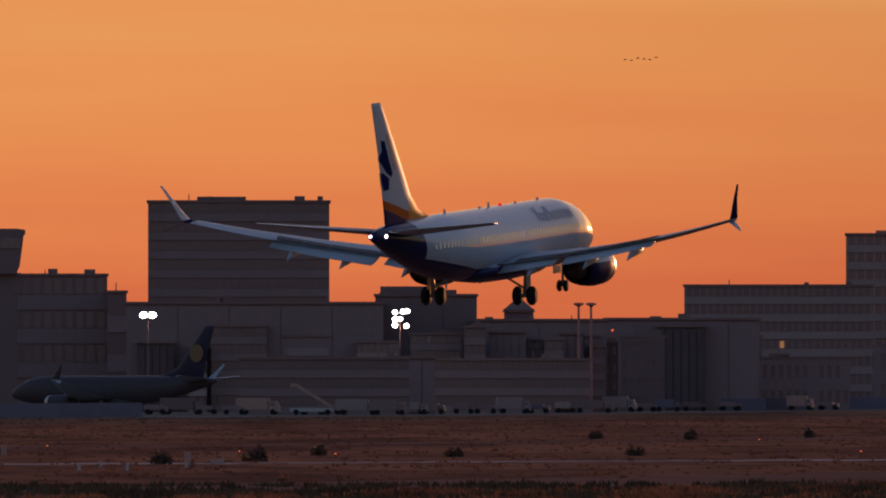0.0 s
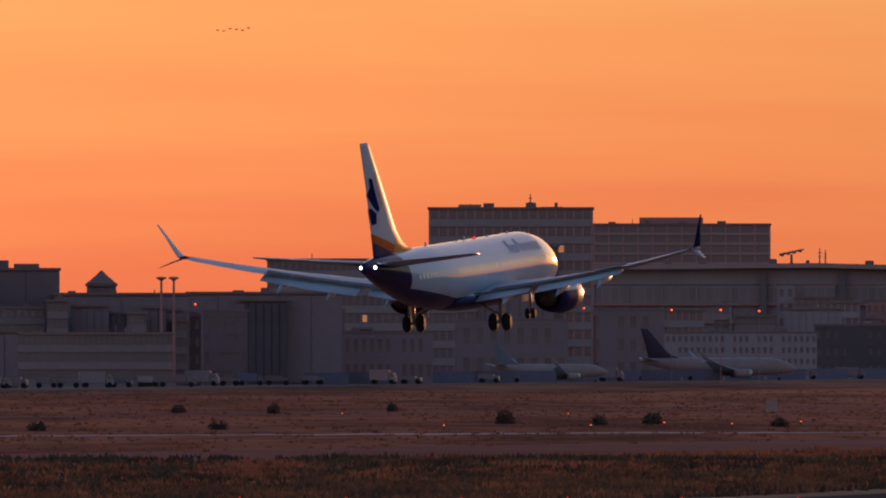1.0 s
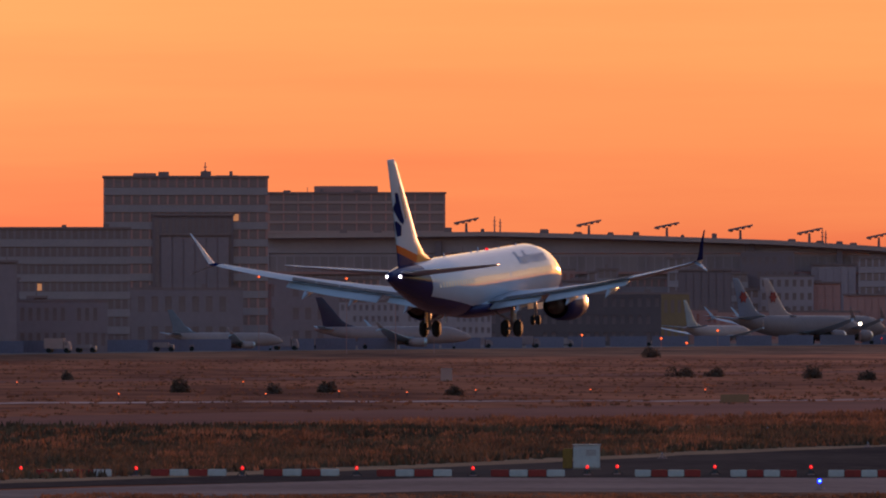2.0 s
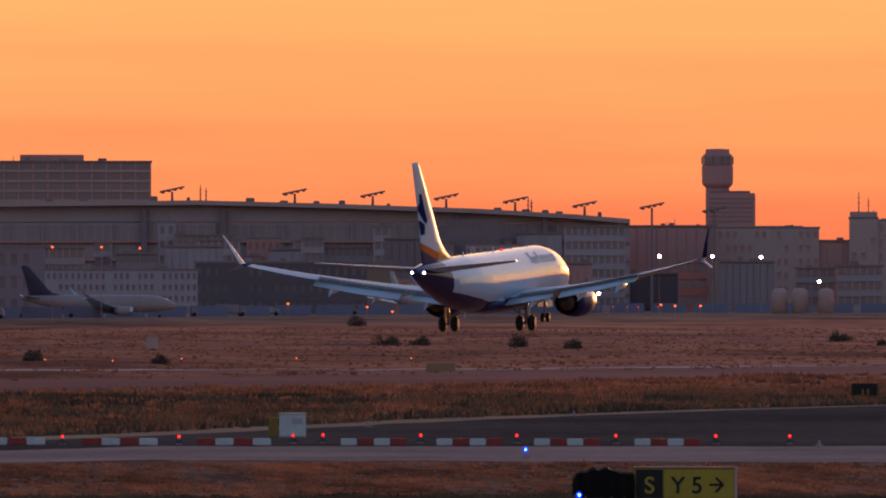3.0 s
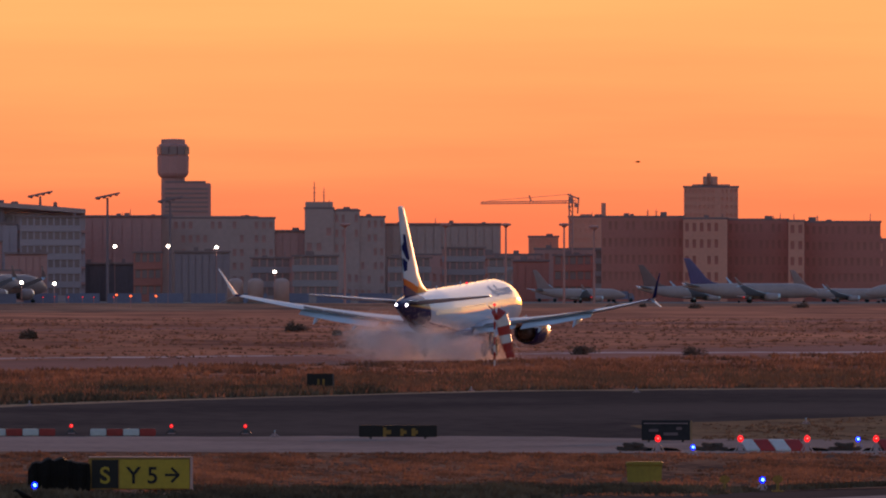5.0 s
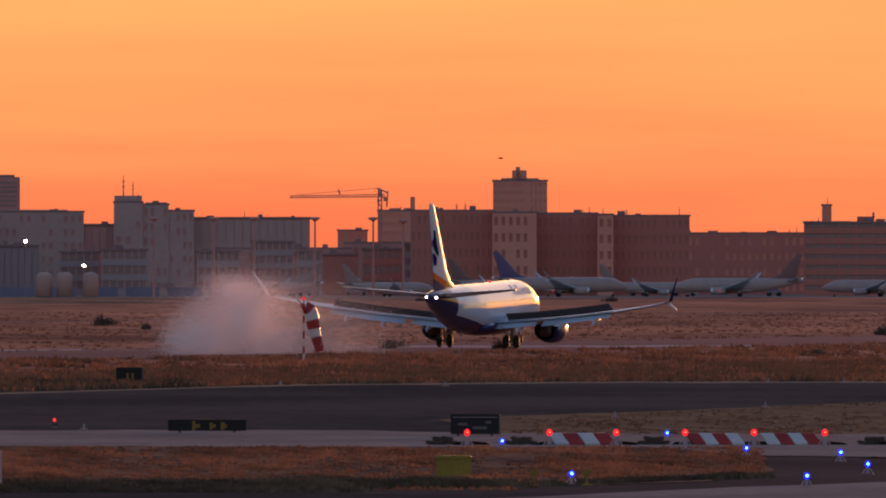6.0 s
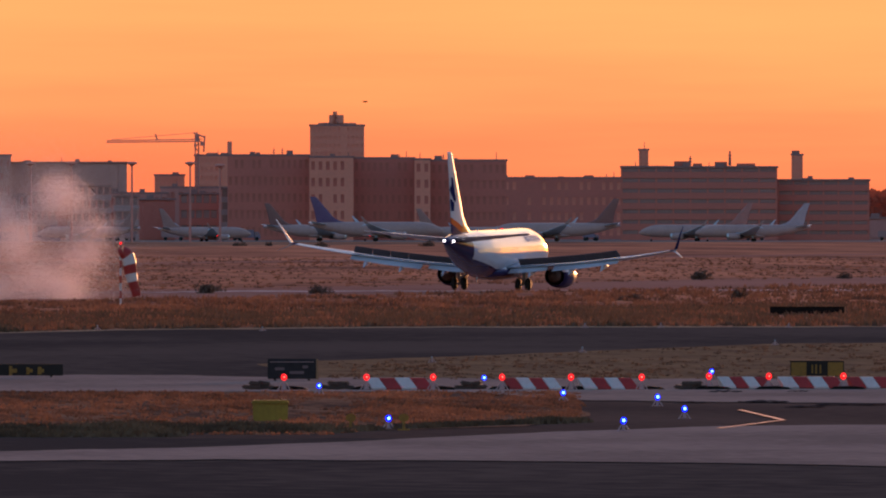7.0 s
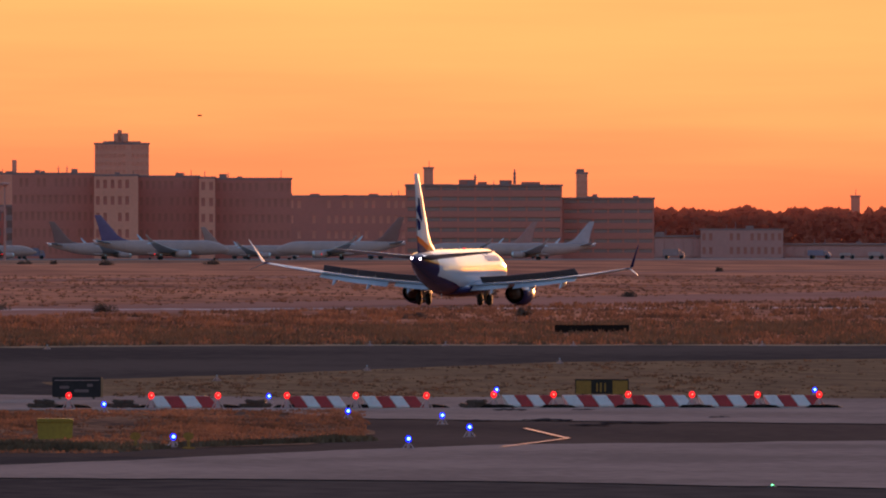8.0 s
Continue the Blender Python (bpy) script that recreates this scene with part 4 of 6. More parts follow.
def crane():
    d = 4400
    s = d / F
    u = 3024
    z = lambda v: height(v, d)
    a = thing("tower_crane", facing(u, d), "tower crane with a long lattice jib", "crane")
    bm = bmesh.new()
    for x in (-3, 3):
        for y in (-3, 3):
            rod((x * s, y * s, 0), (x * s, y * s, z(-135)), .16, None, 4, bm)
    for k in range(22):
        za, zb = z(40 - 8 * k), z(32 - 8 * k)
        sg = 1 if k % 2 else -1
        rod((-3 * s * sg, -3 * s, za), (3 * s * sg, -3 * s, zb), .12, None, 4, bm)
    # crane steel in wall brown, haze included in the colour
    part("tower", bm, M["wall_brown"], a)
    bm = bmesh.new()
    for x0, x1, v0, v1, r in ((-160, 10, -121, -123, .13), (-150, -4, -126, -138, .06), (-160, 10, -124, -127, .11), (-6, 14, -138, -130, .2), (14, 12, -133, -104, .2)):
        rod((x0 * s, 0, z(v0)), (x1 * s, 0, z(v1)), r, None, 5, bm)
    for k in range(26):
        x = -158 + k * 6.4
        rod((x * s, 0, z(-121)), ((x + 3.2) * s, 0, z(-126)), .08, None, 4, bm)
    part("jib", bm, M["wall_brown"], a)
    part("counterweight", box(6 * s, 13 * s, -1.5, 1.5, z(-115), z(-122)), M["wall_brown"], a)
    part("cab", box(-5 * s, -1 * s, -1.8, -.4, z(-112), z(-120), .1), M["wall_white"], a)
    part("apex", loft([[Vector((x * s, y, z(-122))) for x, y in ((-3, -1), (3, -1), (3, 1), (-3, 1))], [Vector((x * s, y, z(-140))) for x, y in ((-.6, -.3), (.6, -.3), (.6, .3), (-.6, .3))]]), M["wall_brown"], a)
    part("pendant_frame", rod((-70 * s, 0, z(-125)), (-74 * s, 0, z(-136)), .2, None, 5), M["wall_brown"], a)


def terminal():
    """Long hall with a shallow stepped roof, glazed front and columns."""
    d = 4340
    a = thing("terminal", facing(1590, d), "long dark terminal hall with a thin pale roof edge", "terminal building")
    s = d / F
    z = lambda v: height(v, d)
    x = lambda u: (u - 1590) * s
    # walls and glazing in the haze-paled colours
    part("wall", box(x(1000), x(2165), 1.5, 40, 0, z(-106)), M["wall_haze_mauve"], a)
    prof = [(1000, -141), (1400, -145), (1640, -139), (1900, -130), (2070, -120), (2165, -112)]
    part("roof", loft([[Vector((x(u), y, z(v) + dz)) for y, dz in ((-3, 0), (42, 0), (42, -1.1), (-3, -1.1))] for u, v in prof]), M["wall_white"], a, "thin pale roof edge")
    part("upper_wall", loft([[Vector((x(u), y, zz)) for y, zz in ((1, z(v) - 1.2), (39, z(v) - 1.2), (39, z(-107)), (1, z(-107)))] for u, v in prof]), M["wall_haze_mauve"], a)
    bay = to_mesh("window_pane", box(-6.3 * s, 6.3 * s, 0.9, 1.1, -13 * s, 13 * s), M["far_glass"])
    mull = to_mesh("mullion", box(-.2, .2, .5, 1.2, 0, z(-107)), M["wall_haze_mauve"])
    for i in range(76):
        u = 1012 + i * 15.2
        for vm in (-88, -56, -24):
            part("window_pane", bay, None, a, m=Matrix.Translation((x(u), .45, z(vm))))
        if i % 4 == 0:
            part("mullion", mull, None, a, m=Matrix.Translation((x(u - 7.6), 0, 0)))
    for vm in (-72, -40, -8, 20):
        part("floor_edge", box(x(1000), x(2165), .1, 1.3, z(vm) - .3, z(vm) + .3, .05), M["wall_brown"], a)
    for u in (1440, 1300, 1855, 2010):
        part("stair_tower", box(x(u), x(u + 11), -1, 6, 0, z(-128), .1), M["wall_dark"], a)
    rnd = random.Random(5)
    for u in (1130, 1190, 1315, 1380, 1485, 1545, 1605, 1650, 1735, 1790, 1925, 1975, 2035, 2110):
        wdt = rnd.uniform(6, 16)
        vv = float(np.interp(u, *zip(*prof)))
        part("roof_plant", box(x(u), x(u + wdt), 8, 16, z(vv) - .5, z(vv - rnd.uniform(3, 9)), .15), M["roof"], a)
    for u in (1355, 1572, 1710, 1840, 1962, 2085):
        vv = float(np.interp(u, *zip(*prof)))
        roof_lamp(u, d + 6, vv + 2, vv - 22)
    for u in (2204, 2315):
        roof_lamp(u, d - 60, H * F / (d - 60), -138 if u < 2300 else -132)
    for u, va, vb in ((1405, -144, -172), (1415, -144, -168), (1985, -126.5, -152), (1991, -126.5, -147)):
        antenna(u, d + 10, float(np.interp(u, *zip(*prof))) + 1.2, vb, .22)


def background():
    left_tower()
    building("office_block", "dark low office block beside the tower", -900, -594, -168, 3150, 4, 16, "band", "wall_dark", roof_bits=((.3, .5, -174), (.62, .7, -172)))
    building("office_block", "dark stepped annexe beside offices", -594, -560, -138, 3140, 3, 3, "band", "wall_dark")
    building("hotel_block", "wide dark high-rise block with pale floor lines", -522, -201, -298, 3260, 11, 24, "band", "wall_dark", roof_bits=((.27, .54, -309), (.03, .1, -301)))
    building("service_building", "long grey hangar-like service building", -560, -105, -118, 3080, 3, 5, "blind", "wall_grey")
    # added block in place of dark trees blurred by exhaust heat
    building("service_building", "low dark block standing in for heat-blurred trees", -120, 60, -132, 3100, 3, 3, "blind", "wall_dark", roof_bits=((.05, .5, -150), (.55, .8, -144)))
    building("service_building", "flat-roofed grey airport shed", 50, 290, -88, 3090, 2, 4, "blind", "wall_grey", roof_bits=((.1, .16, -96), (.3, .4, -93)))
    building("service_building", "long pale-roofed cargo hall", 285, 560, -90, 3120, 2, 5, "blind", "wall_grey")
    building("pier_building", "low passenger pier with a white window band", -360, -60, -20, 2900, 3, 30, "band", "wall_dark", deep=12)
    building("pier_building", "low passenger pier with a white window band", -20, 260, -18, 2930, 3, 28, "band", "wall_dark", deep=12)
    building("stair_block", "plain grey concrete stair block", -84, -14, -22, 2880, 1, 3, "blind", "wall_grey", deep=10)
    building("stair_block", "plain grey concrete stair block", 250, 276, -60, 2920, 1, 2, "blind", "wall_grey", deep=10)
    building("office_block", "long office block with pale floor bands", 427, 760, -149, 3260, 7, 26, "band", "wall_grey", roof_bits=((.35, .42, -153), (.7, .78, -153)), lit=1)
    building("cargo_building", "brown cargo building with blind upper wall", 290, 720, -20, 3050, 2, 30, "grid", "wall_grey", deep=16)
    building("office_block", "tall dark office block with few lit windows", 713, 1004, -240, 3420, 10, 18, "band", "wall_brown", lit=3, roof_bits=((.18, .32, -249), (.44, .62, -244), (.68, .82, -245)))
    building("office_block", "office block with white floor bands", 1004, 1318, -212, 4420, 15, 12, "band", "wall_brown", lit=1, roof_bits=((.26, .62, -226),), slab=.13, pane="wall_white")
    antenna(893, 3507, -239, -268)
    building("cargo_building", "low dark cargo shed with an open gate", 720, 960, -42, 3180, 2, 10, "grid", "wall_grey", deep=16)
    building("cargo_building", "grey cargo shed with plain windows", 955, 1130, -60, 3250, 3, 8, "grid", "wall_grey", deep=16)
    building("cargo_building", "low grey terminal annexe", 1120, 1400, -20, 3420, 4, 26, "grid", "wall_haze_mauve", pane="wall_grey", deep=16)
    building("service_building", "dark airport operations building with a long window row", 1396, 1700, -34, 3560, 3, 20, "grid", "wall_black", pane="wall_dark", deep=16, lit=2)
    building("service_building", "ochre upper storey on the operations building", 1690, 1750, -34, 3555, 2, 5, "grid", "ochre", deep=16)
    building("service_building", "dark low operations annexe", 1740, 1800, -6, 3560, 2, 6, "grid", "wall_brown", deep=16)
    building("service_building", "low brown bus station", 1800, 2050, -2, 3720, 2, 14, "grid", "wall_brown", deep=16, lit=4)
    building("service_building", "dark windowless airport workshop", 2053, 2265, -14, 3730, 2, 9, "blind", "wall_black", deep=16)
    # apron control cabin with a wide dark head, and a hangar with a dark gate
    building("apron_cabin", "grey block carrying a wide dark cabin", 815, 935, -138, 3300, 4, 6, "blind", "wall_grey", deep=14, clutter=False)
    building("apron_cabin", "wide dark glazed cabin over a grey block", 800, 943, -173, 3330, 1, 12, "band", "wall_dark", deep=14)
    building("stair_block", "narrow ochre stair shaft", 905, 930, -128, 3240, 1, 1, "blind", "ochre", deep=4, clutter=False)
    building("hangar", "grey hangar with a wide dark gate", 900, 1010, -48, 3200, 1, 3, "blind", "wall_grey", deep=14)
    building("hangar_gate", "dark roller gate of the hangar", 919, 997, -38, 3170, 1, 5, "blind", "wall_black", deep=2, clutter=False)
    terminal()
    control_tower()
    # sheds, gate rooms and plant rooms crowding the apron side
    rnd = random.Random(63)
    for lo, hi, va, vb, dd in ((1010, 1400, -70, -22, 4180), (1330, 2150, -108, -60, 4290), (1400, 2150, -78, -18, 4230), (-540, 700, -84, -24, 3060), (2250, 2560, -40, -12, 4290), (2700, 3090, -48, -14, 4300)):
        uu = lo
        while uu < hi:
            ww = rnd.uniform(26, 110)
            vt = rnd.uniform(va, vb)
            # sheds beyond 4000 m mostly take wall colours with haze mixed in
            wall = rnd.choice(("wall_brown", "wall_brown", "wall_grey", "wall_brick", "wall_brown", "wall_brick") if lo > 2200 else ("wall_haze_mauve", "wall_brown", "wall_dark", "wall_haze_mauve", "wall_grey", "wall_haze_mauve") if dd > 4000 else ("wall_dark", "wall_black", "wall_grey", "wall_dark"))
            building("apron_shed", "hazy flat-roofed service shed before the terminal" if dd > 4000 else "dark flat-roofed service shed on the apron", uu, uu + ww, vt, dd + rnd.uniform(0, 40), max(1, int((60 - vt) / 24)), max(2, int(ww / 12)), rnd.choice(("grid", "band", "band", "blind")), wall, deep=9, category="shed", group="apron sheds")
            uu += ww * rnd.uniform(.8, 1.5)
    building("terminal_wing", "dark flat-roofed terminal wing", 2160, 2300, -98, 4000, 4, 8, "blind", "wall_brown")
    building("office_building", "pale office building with small windows", 2215, 2500, -95, 4100, 6, 22, "grid", "wall_white", roof_bits=((.0, .9, -100),))
    building("stair_tower", "grey brown stair block between the offices", 2500, 2556, -72, 4110, 5, 4, "blind", "wall_brown")
    building("office_building", "pale stepped office tower with a dark rooftop cabin", 2553, 2604, -112, 4080, 6, 3, "grid", "wall_white", roof_bits=((.02, .98, -125),))
    building("office_building", "pale office wing with scattered windows", 2604, 2650, -108, 4085, 6, 4, "grid", "wall_white", roof_bits=((.1, .95, -113),))
    building("office_building", "pale office wing with scattered windows", 2650, 2695, -97, 4090, 6, 4, "grid", "wall_white")
    building("hall", "long windowless pale hall", 2692, 2900, -84, 4140, 1, 14, "blind", "wall_white", roof_bits=((.1, .14, -87), (.5, .55, -87)))
    antenna(2570, 4412, -124.4, -160, .2)
    antenna(2587, 4412, -124.4, -150, .16)
    building("cargo_building", "low brown freight building", 2737, 2972, -30, 4080, 3, 18, "grid", "wall_brown", deep=16)
    building("cargo_building", "low brown freight building", 2960, 3090, -40, 4090, 3, 9, "grid", "wall_brown", deep=16)
    # far blocks: walls and panes share one haze-coloured tone
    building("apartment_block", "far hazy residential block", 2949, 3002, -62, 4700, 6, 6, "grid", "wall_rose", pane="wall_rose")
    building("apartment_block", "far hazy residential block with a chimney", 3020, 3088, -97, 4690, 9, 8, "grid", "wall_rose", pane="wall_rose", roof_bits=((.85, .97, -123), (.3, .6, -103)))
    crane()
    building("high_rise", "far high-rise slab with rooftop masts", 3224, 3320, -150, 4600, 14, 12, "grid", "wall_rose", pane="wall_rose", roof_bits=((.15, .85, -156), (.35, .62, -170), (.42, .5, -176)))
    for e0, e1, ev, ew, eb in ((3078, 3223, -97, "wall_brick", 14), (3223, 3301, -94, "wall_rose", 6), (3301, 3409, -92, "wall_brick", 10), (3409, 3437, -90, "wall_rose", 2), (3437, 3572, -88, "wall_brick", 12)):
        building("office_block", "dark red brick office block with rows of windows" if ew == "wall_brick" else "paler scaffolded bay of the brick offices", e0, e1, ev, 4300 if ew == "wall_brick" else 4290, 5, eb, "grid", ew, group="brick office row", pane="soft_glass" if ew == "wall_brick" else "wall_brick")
    building("office_block", "lower brown warehouse with regular windows", 3500, 3790, -57, 4270, 4, 22, "grid", "wall_brick", pane="wall_rose", roof_bits=((.2, .25, -63), (.36, .42, -63), (.56, .6, -61), (.72, .78, -63)))
    for u in (3160, 3175, 3370, 3382, 3460):
        antenna(u, 4310, -96 if u < 3340 else -89, -112 if u < 3340 else -101, .14)
    building("office_block", "stepped office block with many roof plants", 3774, 4051, -76, 4280, 7, 9, "band", "wall_brick", slab=.3,
             roof_bits=((.0, .3, -80), (.34, .44, -88), (.46, .52, -84), (.6, .68, -87), (.74, .86, -84)))
    antenna(3967, 4285, -80, -106, .4)
    antenna(3897, 4285, -80, -97, .3)
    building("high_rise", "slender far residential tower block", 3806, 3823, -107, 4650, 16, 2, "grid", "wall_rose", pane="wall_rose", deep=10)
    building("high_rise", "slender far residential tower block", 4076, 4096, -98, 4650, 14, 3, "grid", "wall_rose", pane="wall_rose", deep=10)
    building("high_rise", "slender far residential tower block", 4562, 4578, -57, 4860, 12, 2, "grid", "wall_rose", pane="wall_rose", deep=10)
    building("office_block", "flat brown brick office wing", 4051, 4214, -53, 4290, 6, 6, "band", "wall_brick", slab=.3, roof_bits=((.3, .4, -57),))
    building("service_building", "pale low airport building with windows", 4296, 4442, 2, 4200, 2, 12, "grid", "wall_brown", deep=14)
    building("service_building", "low brown airfield storage shed", 4130, 4300, 14, 4220, 1, 10, "blind", "wall_brown", deep=14)
    building("service_building", "low brown airfield storage shed", 4440, 4900, 28, 4230, 1, 22, "blind", "wall_brown", deep=14)
    for u in (2624, 2730, 2802, 2909, 3012, 3065):
        light_mast(u, 4060, -88 if u != 3065 else -84)
    for u in (240, 262):
        light_mast(u, 3040, -122)
    # lit lamps over the apron
    a = glow_lamp(-76, -92, 2980, 4.6, "flood_light", "cluster of lit white floodlights on a dark mast")
    for dx, dv in ((-9, -12), (5, -13), (13, -14), (-9, 0), (-9, 11), (11, 12)):
        part("lamp", ball((dx * .093, -.1, height(-92 + dv, 2980)), 4.8 * .093, squash=.85), M["flood_light"], a, "lit lamp")
    # turret with a pyramid roof
    b = building("turret", "dark turret under a steep pyramid roof", 108, 160, -104, 3130, 3, 3, "blind", "wall_dark", deep=5, clutter=False)
    w2, zt = 26 * 3130 / F, height(-104, 3130) + .44
    part("spire", loft([[Vector((sx * w2 * k, 2.5 + sy * 2.6 * k, z)) for sx, sy in ((-1, -1), (1, -1), (1, 1), (-1, 1))] for k, z in ((1.05, zt), (.45, zt + 1.3), (.05, zt + 2.3))]), M["roof"], b)
    glow_lamp(-522, -99, 3000, 7, "flood_light", "pair of lit floodlights on a mast", n=2)
    for u, v in ((2217, -46), (2311, -46), (2397, -44), (2500, -1), (2110, 20), (2052, 18)):
        glow_lamp(u, v, 3700 if u < 2200 else 4050, 3.2, "white_light", "lit white lamp on a pole")
    for u, v in ((-615 + 738, -55 + 5), (988, -65), (1143, -62), (1298, -60), (128, -50), (300, -72), (1560, 38), (1700, 44), (1745, 52), (1800, 30), (2220, 40), (2245, 42), (2290, 42), (1230, -62)):
        glow_lamp(u, v, 3180 if u < 1400 else 3540, 2.4, "amber_light", "small amber lamp on a pole")
    for u in (2090, 2110, 2135, 2160, 2180, 2215, 3060, 3625, 3330):
        glow_lamp(u, 44, 4000, 1.1, "red_light", "small red obstruction lamp")


def tanks():
    for u in (2430, 2466, 2512):
        a = thing("storage_tank", facing(u, 4062, .02), "pale upright storage tank with a domed top", "storage tank", "pale storage tanks")
        part("shell", loft([[Vector((r * math.cos(t), r * math.sin(t), z)) for t in np.linspace(0, 2 * math.pi, 21)[:-1]] for r, z in ((1.75, 0), (1.75, 4.6), (1.6, 5.1), (1.1, 5.5), (.3, 5.65))]), M["wall_white"], a, smooth=True)
        part("base_ring", rod((0, 0, 0), (0, 0, .3), 1.95, seg=20), M["concrete"], a)


def parked():
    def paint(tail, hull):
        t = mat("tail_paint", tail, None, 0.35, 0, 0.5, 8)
        # hull colours include the haze over the apron
        hm = mat("hazed_hull_paint", hull, None, 0.5, 0, 0.3, 8, spec=0.2)
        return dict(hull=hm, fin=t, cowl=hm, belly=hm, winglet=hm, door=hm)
    # bearing, distance, turn, size, tail colour, words
    rows = ((-588, 2920, 140, 1.14, (0.03, 0.022, 0.06), "navy tail with an orange disc"), (930, 3420, 20, .62, (0.25, 0.22, 0.25), "grey tail"), (1228, 3560, 4, .82, (0.06, 0.03, 0.07), "dark purple tail"),
            (1942, 4080, 50, 1.2, (0.26, 0.22, 0.28), "slate tail and a red emblem"), (1990, 4100, 52, 1.2, (0.52, 0.32, 0.31), "pale pink tail and a red emblem"), (1800, 4010, 60, .8, (0.4, 0.38, 0.4), "grey tail"),
            (2830, 4090, 176, .62, (0.36, 0.2, 0.18), "brown tail"), (3345, 4110, 4, .82, (0.15, 0.085, 0.19), "deep blue tail"), (3245, 4150, 8, .7, (0.26, 0.12, 0.11), "dark tail"), (3500, 4140, 2, .6, (0.38, 0.2, 0.18), "brown tail"),
            (3656, 4110, 177, .78, (0.27, 0.11, 0.10), "dark tail"), (3905, 4130, 174, .70, (0.45, 0.20, 0.18), "red and white tail"), (4005, 4110, 174, .70, (0.50, 0.38, 0.42), "pale blue tail"), (3040, 4110, 20, .6, (0.4, 0.22, 0.2), "brown tail"))
    for u, d, turn, size, tail, words in rows:
        # white hulls: nearly black for the shaded disc-tailed one, haze-reddened for the rest
        a, _, _, _ = airliner("parked_airliner", facing(u, d, 0.05, turn) @ Matrix.Diagonal((size, size, size, 1)), ("shade-darkened" if "disc" in words else "white") + " parked airliner with a " + words, paint(tail, (0.11, 0.08, 0.09) if "disc" in words else (0.33, 0.21, 0.2) if "emblem" in words else (0.52, 0.33, 0.30)), False, "parked airliners")
        if "emblem" in words:
            for s in (-1, 1):
                part("emblem", loft([[Vector((-16.2 + r * math.cos(t), y, 8.9 + r * math.sin(t))) for t, r in zip(np.linspace(0, 2 * math.pi, 13)[:-1], (1.2, .7) * 6)] for y in (s * .2, s * .3)]), M["red"], a, "plain ragged red emblem")
        if "disc" in words:
            for s in (-1, 1):
                part("emblem_disc", loft([[Vector((-16 + 1.25 * math.cos(t), y, 8.6 + 1.25 * math.sin(t))) for t in np.linspace(0, 2 * math.pi, 21)[:-1]] for y in (s * .2, s * .3)]), M["ochre"], a, "plain orange disc")


def vehicles():
    """Trucks, vans and steps along the apron edge."""
    rnd = random.Random(11)
    vi = 0
    for u in list(range(-560, 900, 46)) + list(range(960, 1800, 70)) + [2820, 2850, 2880, 2905, 2990, 3070, 3110, 3480, 3560, 3720, 4010, 4240, 4500, 4560, 4610, 4660]:
        uu = u + rnd.uniform(-10, 10)
        d = 224000 / (float(np.interp(uu, (0, 738, 1050, 2100, 5200), (79, 69, 65.5, 54.5, 54)))) * rnd.uniform(1.005, 1.03)
        big = rnd.random() < .5
        ln, hh = (rnd.uniform(4.5, 7), rnd.uniform(1.9, 2.7)) if big else (rnd.uniform(3.4, 4.4), rnd.uniform(1.4, 1.8))
        m = M[rnd.choice(("band", "wall_grey", "wall_grey", "band", "blue_fence", "wall_dark", "wall_white"))]
        a = thing("truck" if big else "van", facing(uu, d, .04, rnd.uniform(-12, 12)), ("box truck parked at the apron edge" if big else "small service van on the apron"), "truck" if big else "van", "apron vehicles")
        part("cargo_body", box(-ln / 2, ln * .25, -1.2, 1.2, .7, hh, .12), m, a)
        part("cab", loft([[Vector((x, y, z)) for x, z in ((ln * .27, .5), (ln * .5, .5), (ln * .49, 1.2), (ln * .42, hh * .8), (ln * .27, hh * .8))] for y in (-1.1, 1.1)]), m, a)
        part("windscreen", box(ln * .30, ln * .40, -1.13, 1.13, hh * .5, hh * .72), M["glass"], a)
        tyre = to_mesh("wheel", rod((0, -1.2, .45), (0, 1.2, .45), .45, seg=12), M["rubber"])
        for x in (-ln * .32, ln * .36):
            part("wheel", tyre, None, a, m=Matrix.Translation((x, 0, 0)))
    # boarding steps
    a = thing("boarding_steps", facing(-232, 2860, .04), "mobile boarding steps with a pale stair flight", "boarding steps")
    part("chassis", box(-3.5, 3.5, -1, 1, .5, 1.1, .1), M["white"], a)
    part("stair_flight", loft([[Vector((x, y, z)) for x, z in ((3.3, .9), (3.3, 1.5), (-2.4, 5.0), (-3.4, 5.0), (-3.4, 4.4), (-2.5, 4.4))] for y in (-.8, .8)]), M["wall_white"], a)
    for x in (-2.5, 2.5):
        part("wheel", rod((x, -1.1, .45), (x, 1.1, .45), .45, seg=12), M["rubber"], a)
    # long fence along the apron
    panel = to_mesh("fence_panel", box(-3.9, 3.9, -.05, .05, 0, 2.2, .02), M["blue_fence"])
    f = thing("apron_fence", Matrix(), "long blue-grey site fence along the apron edge", "fence")
    for u in range(-800, 2900, 74):
        v = float(np.interp(u, (-800, 0, 738, 1050, 2100, 2900), (84, 77.5, 68, 64.5, 54.2, 54.2)))
        d = 224000 / v + 4
        if 500 < u < 2900 or u < -560:
            part("fence_panel", panel, None, f, m=facing(u, d))


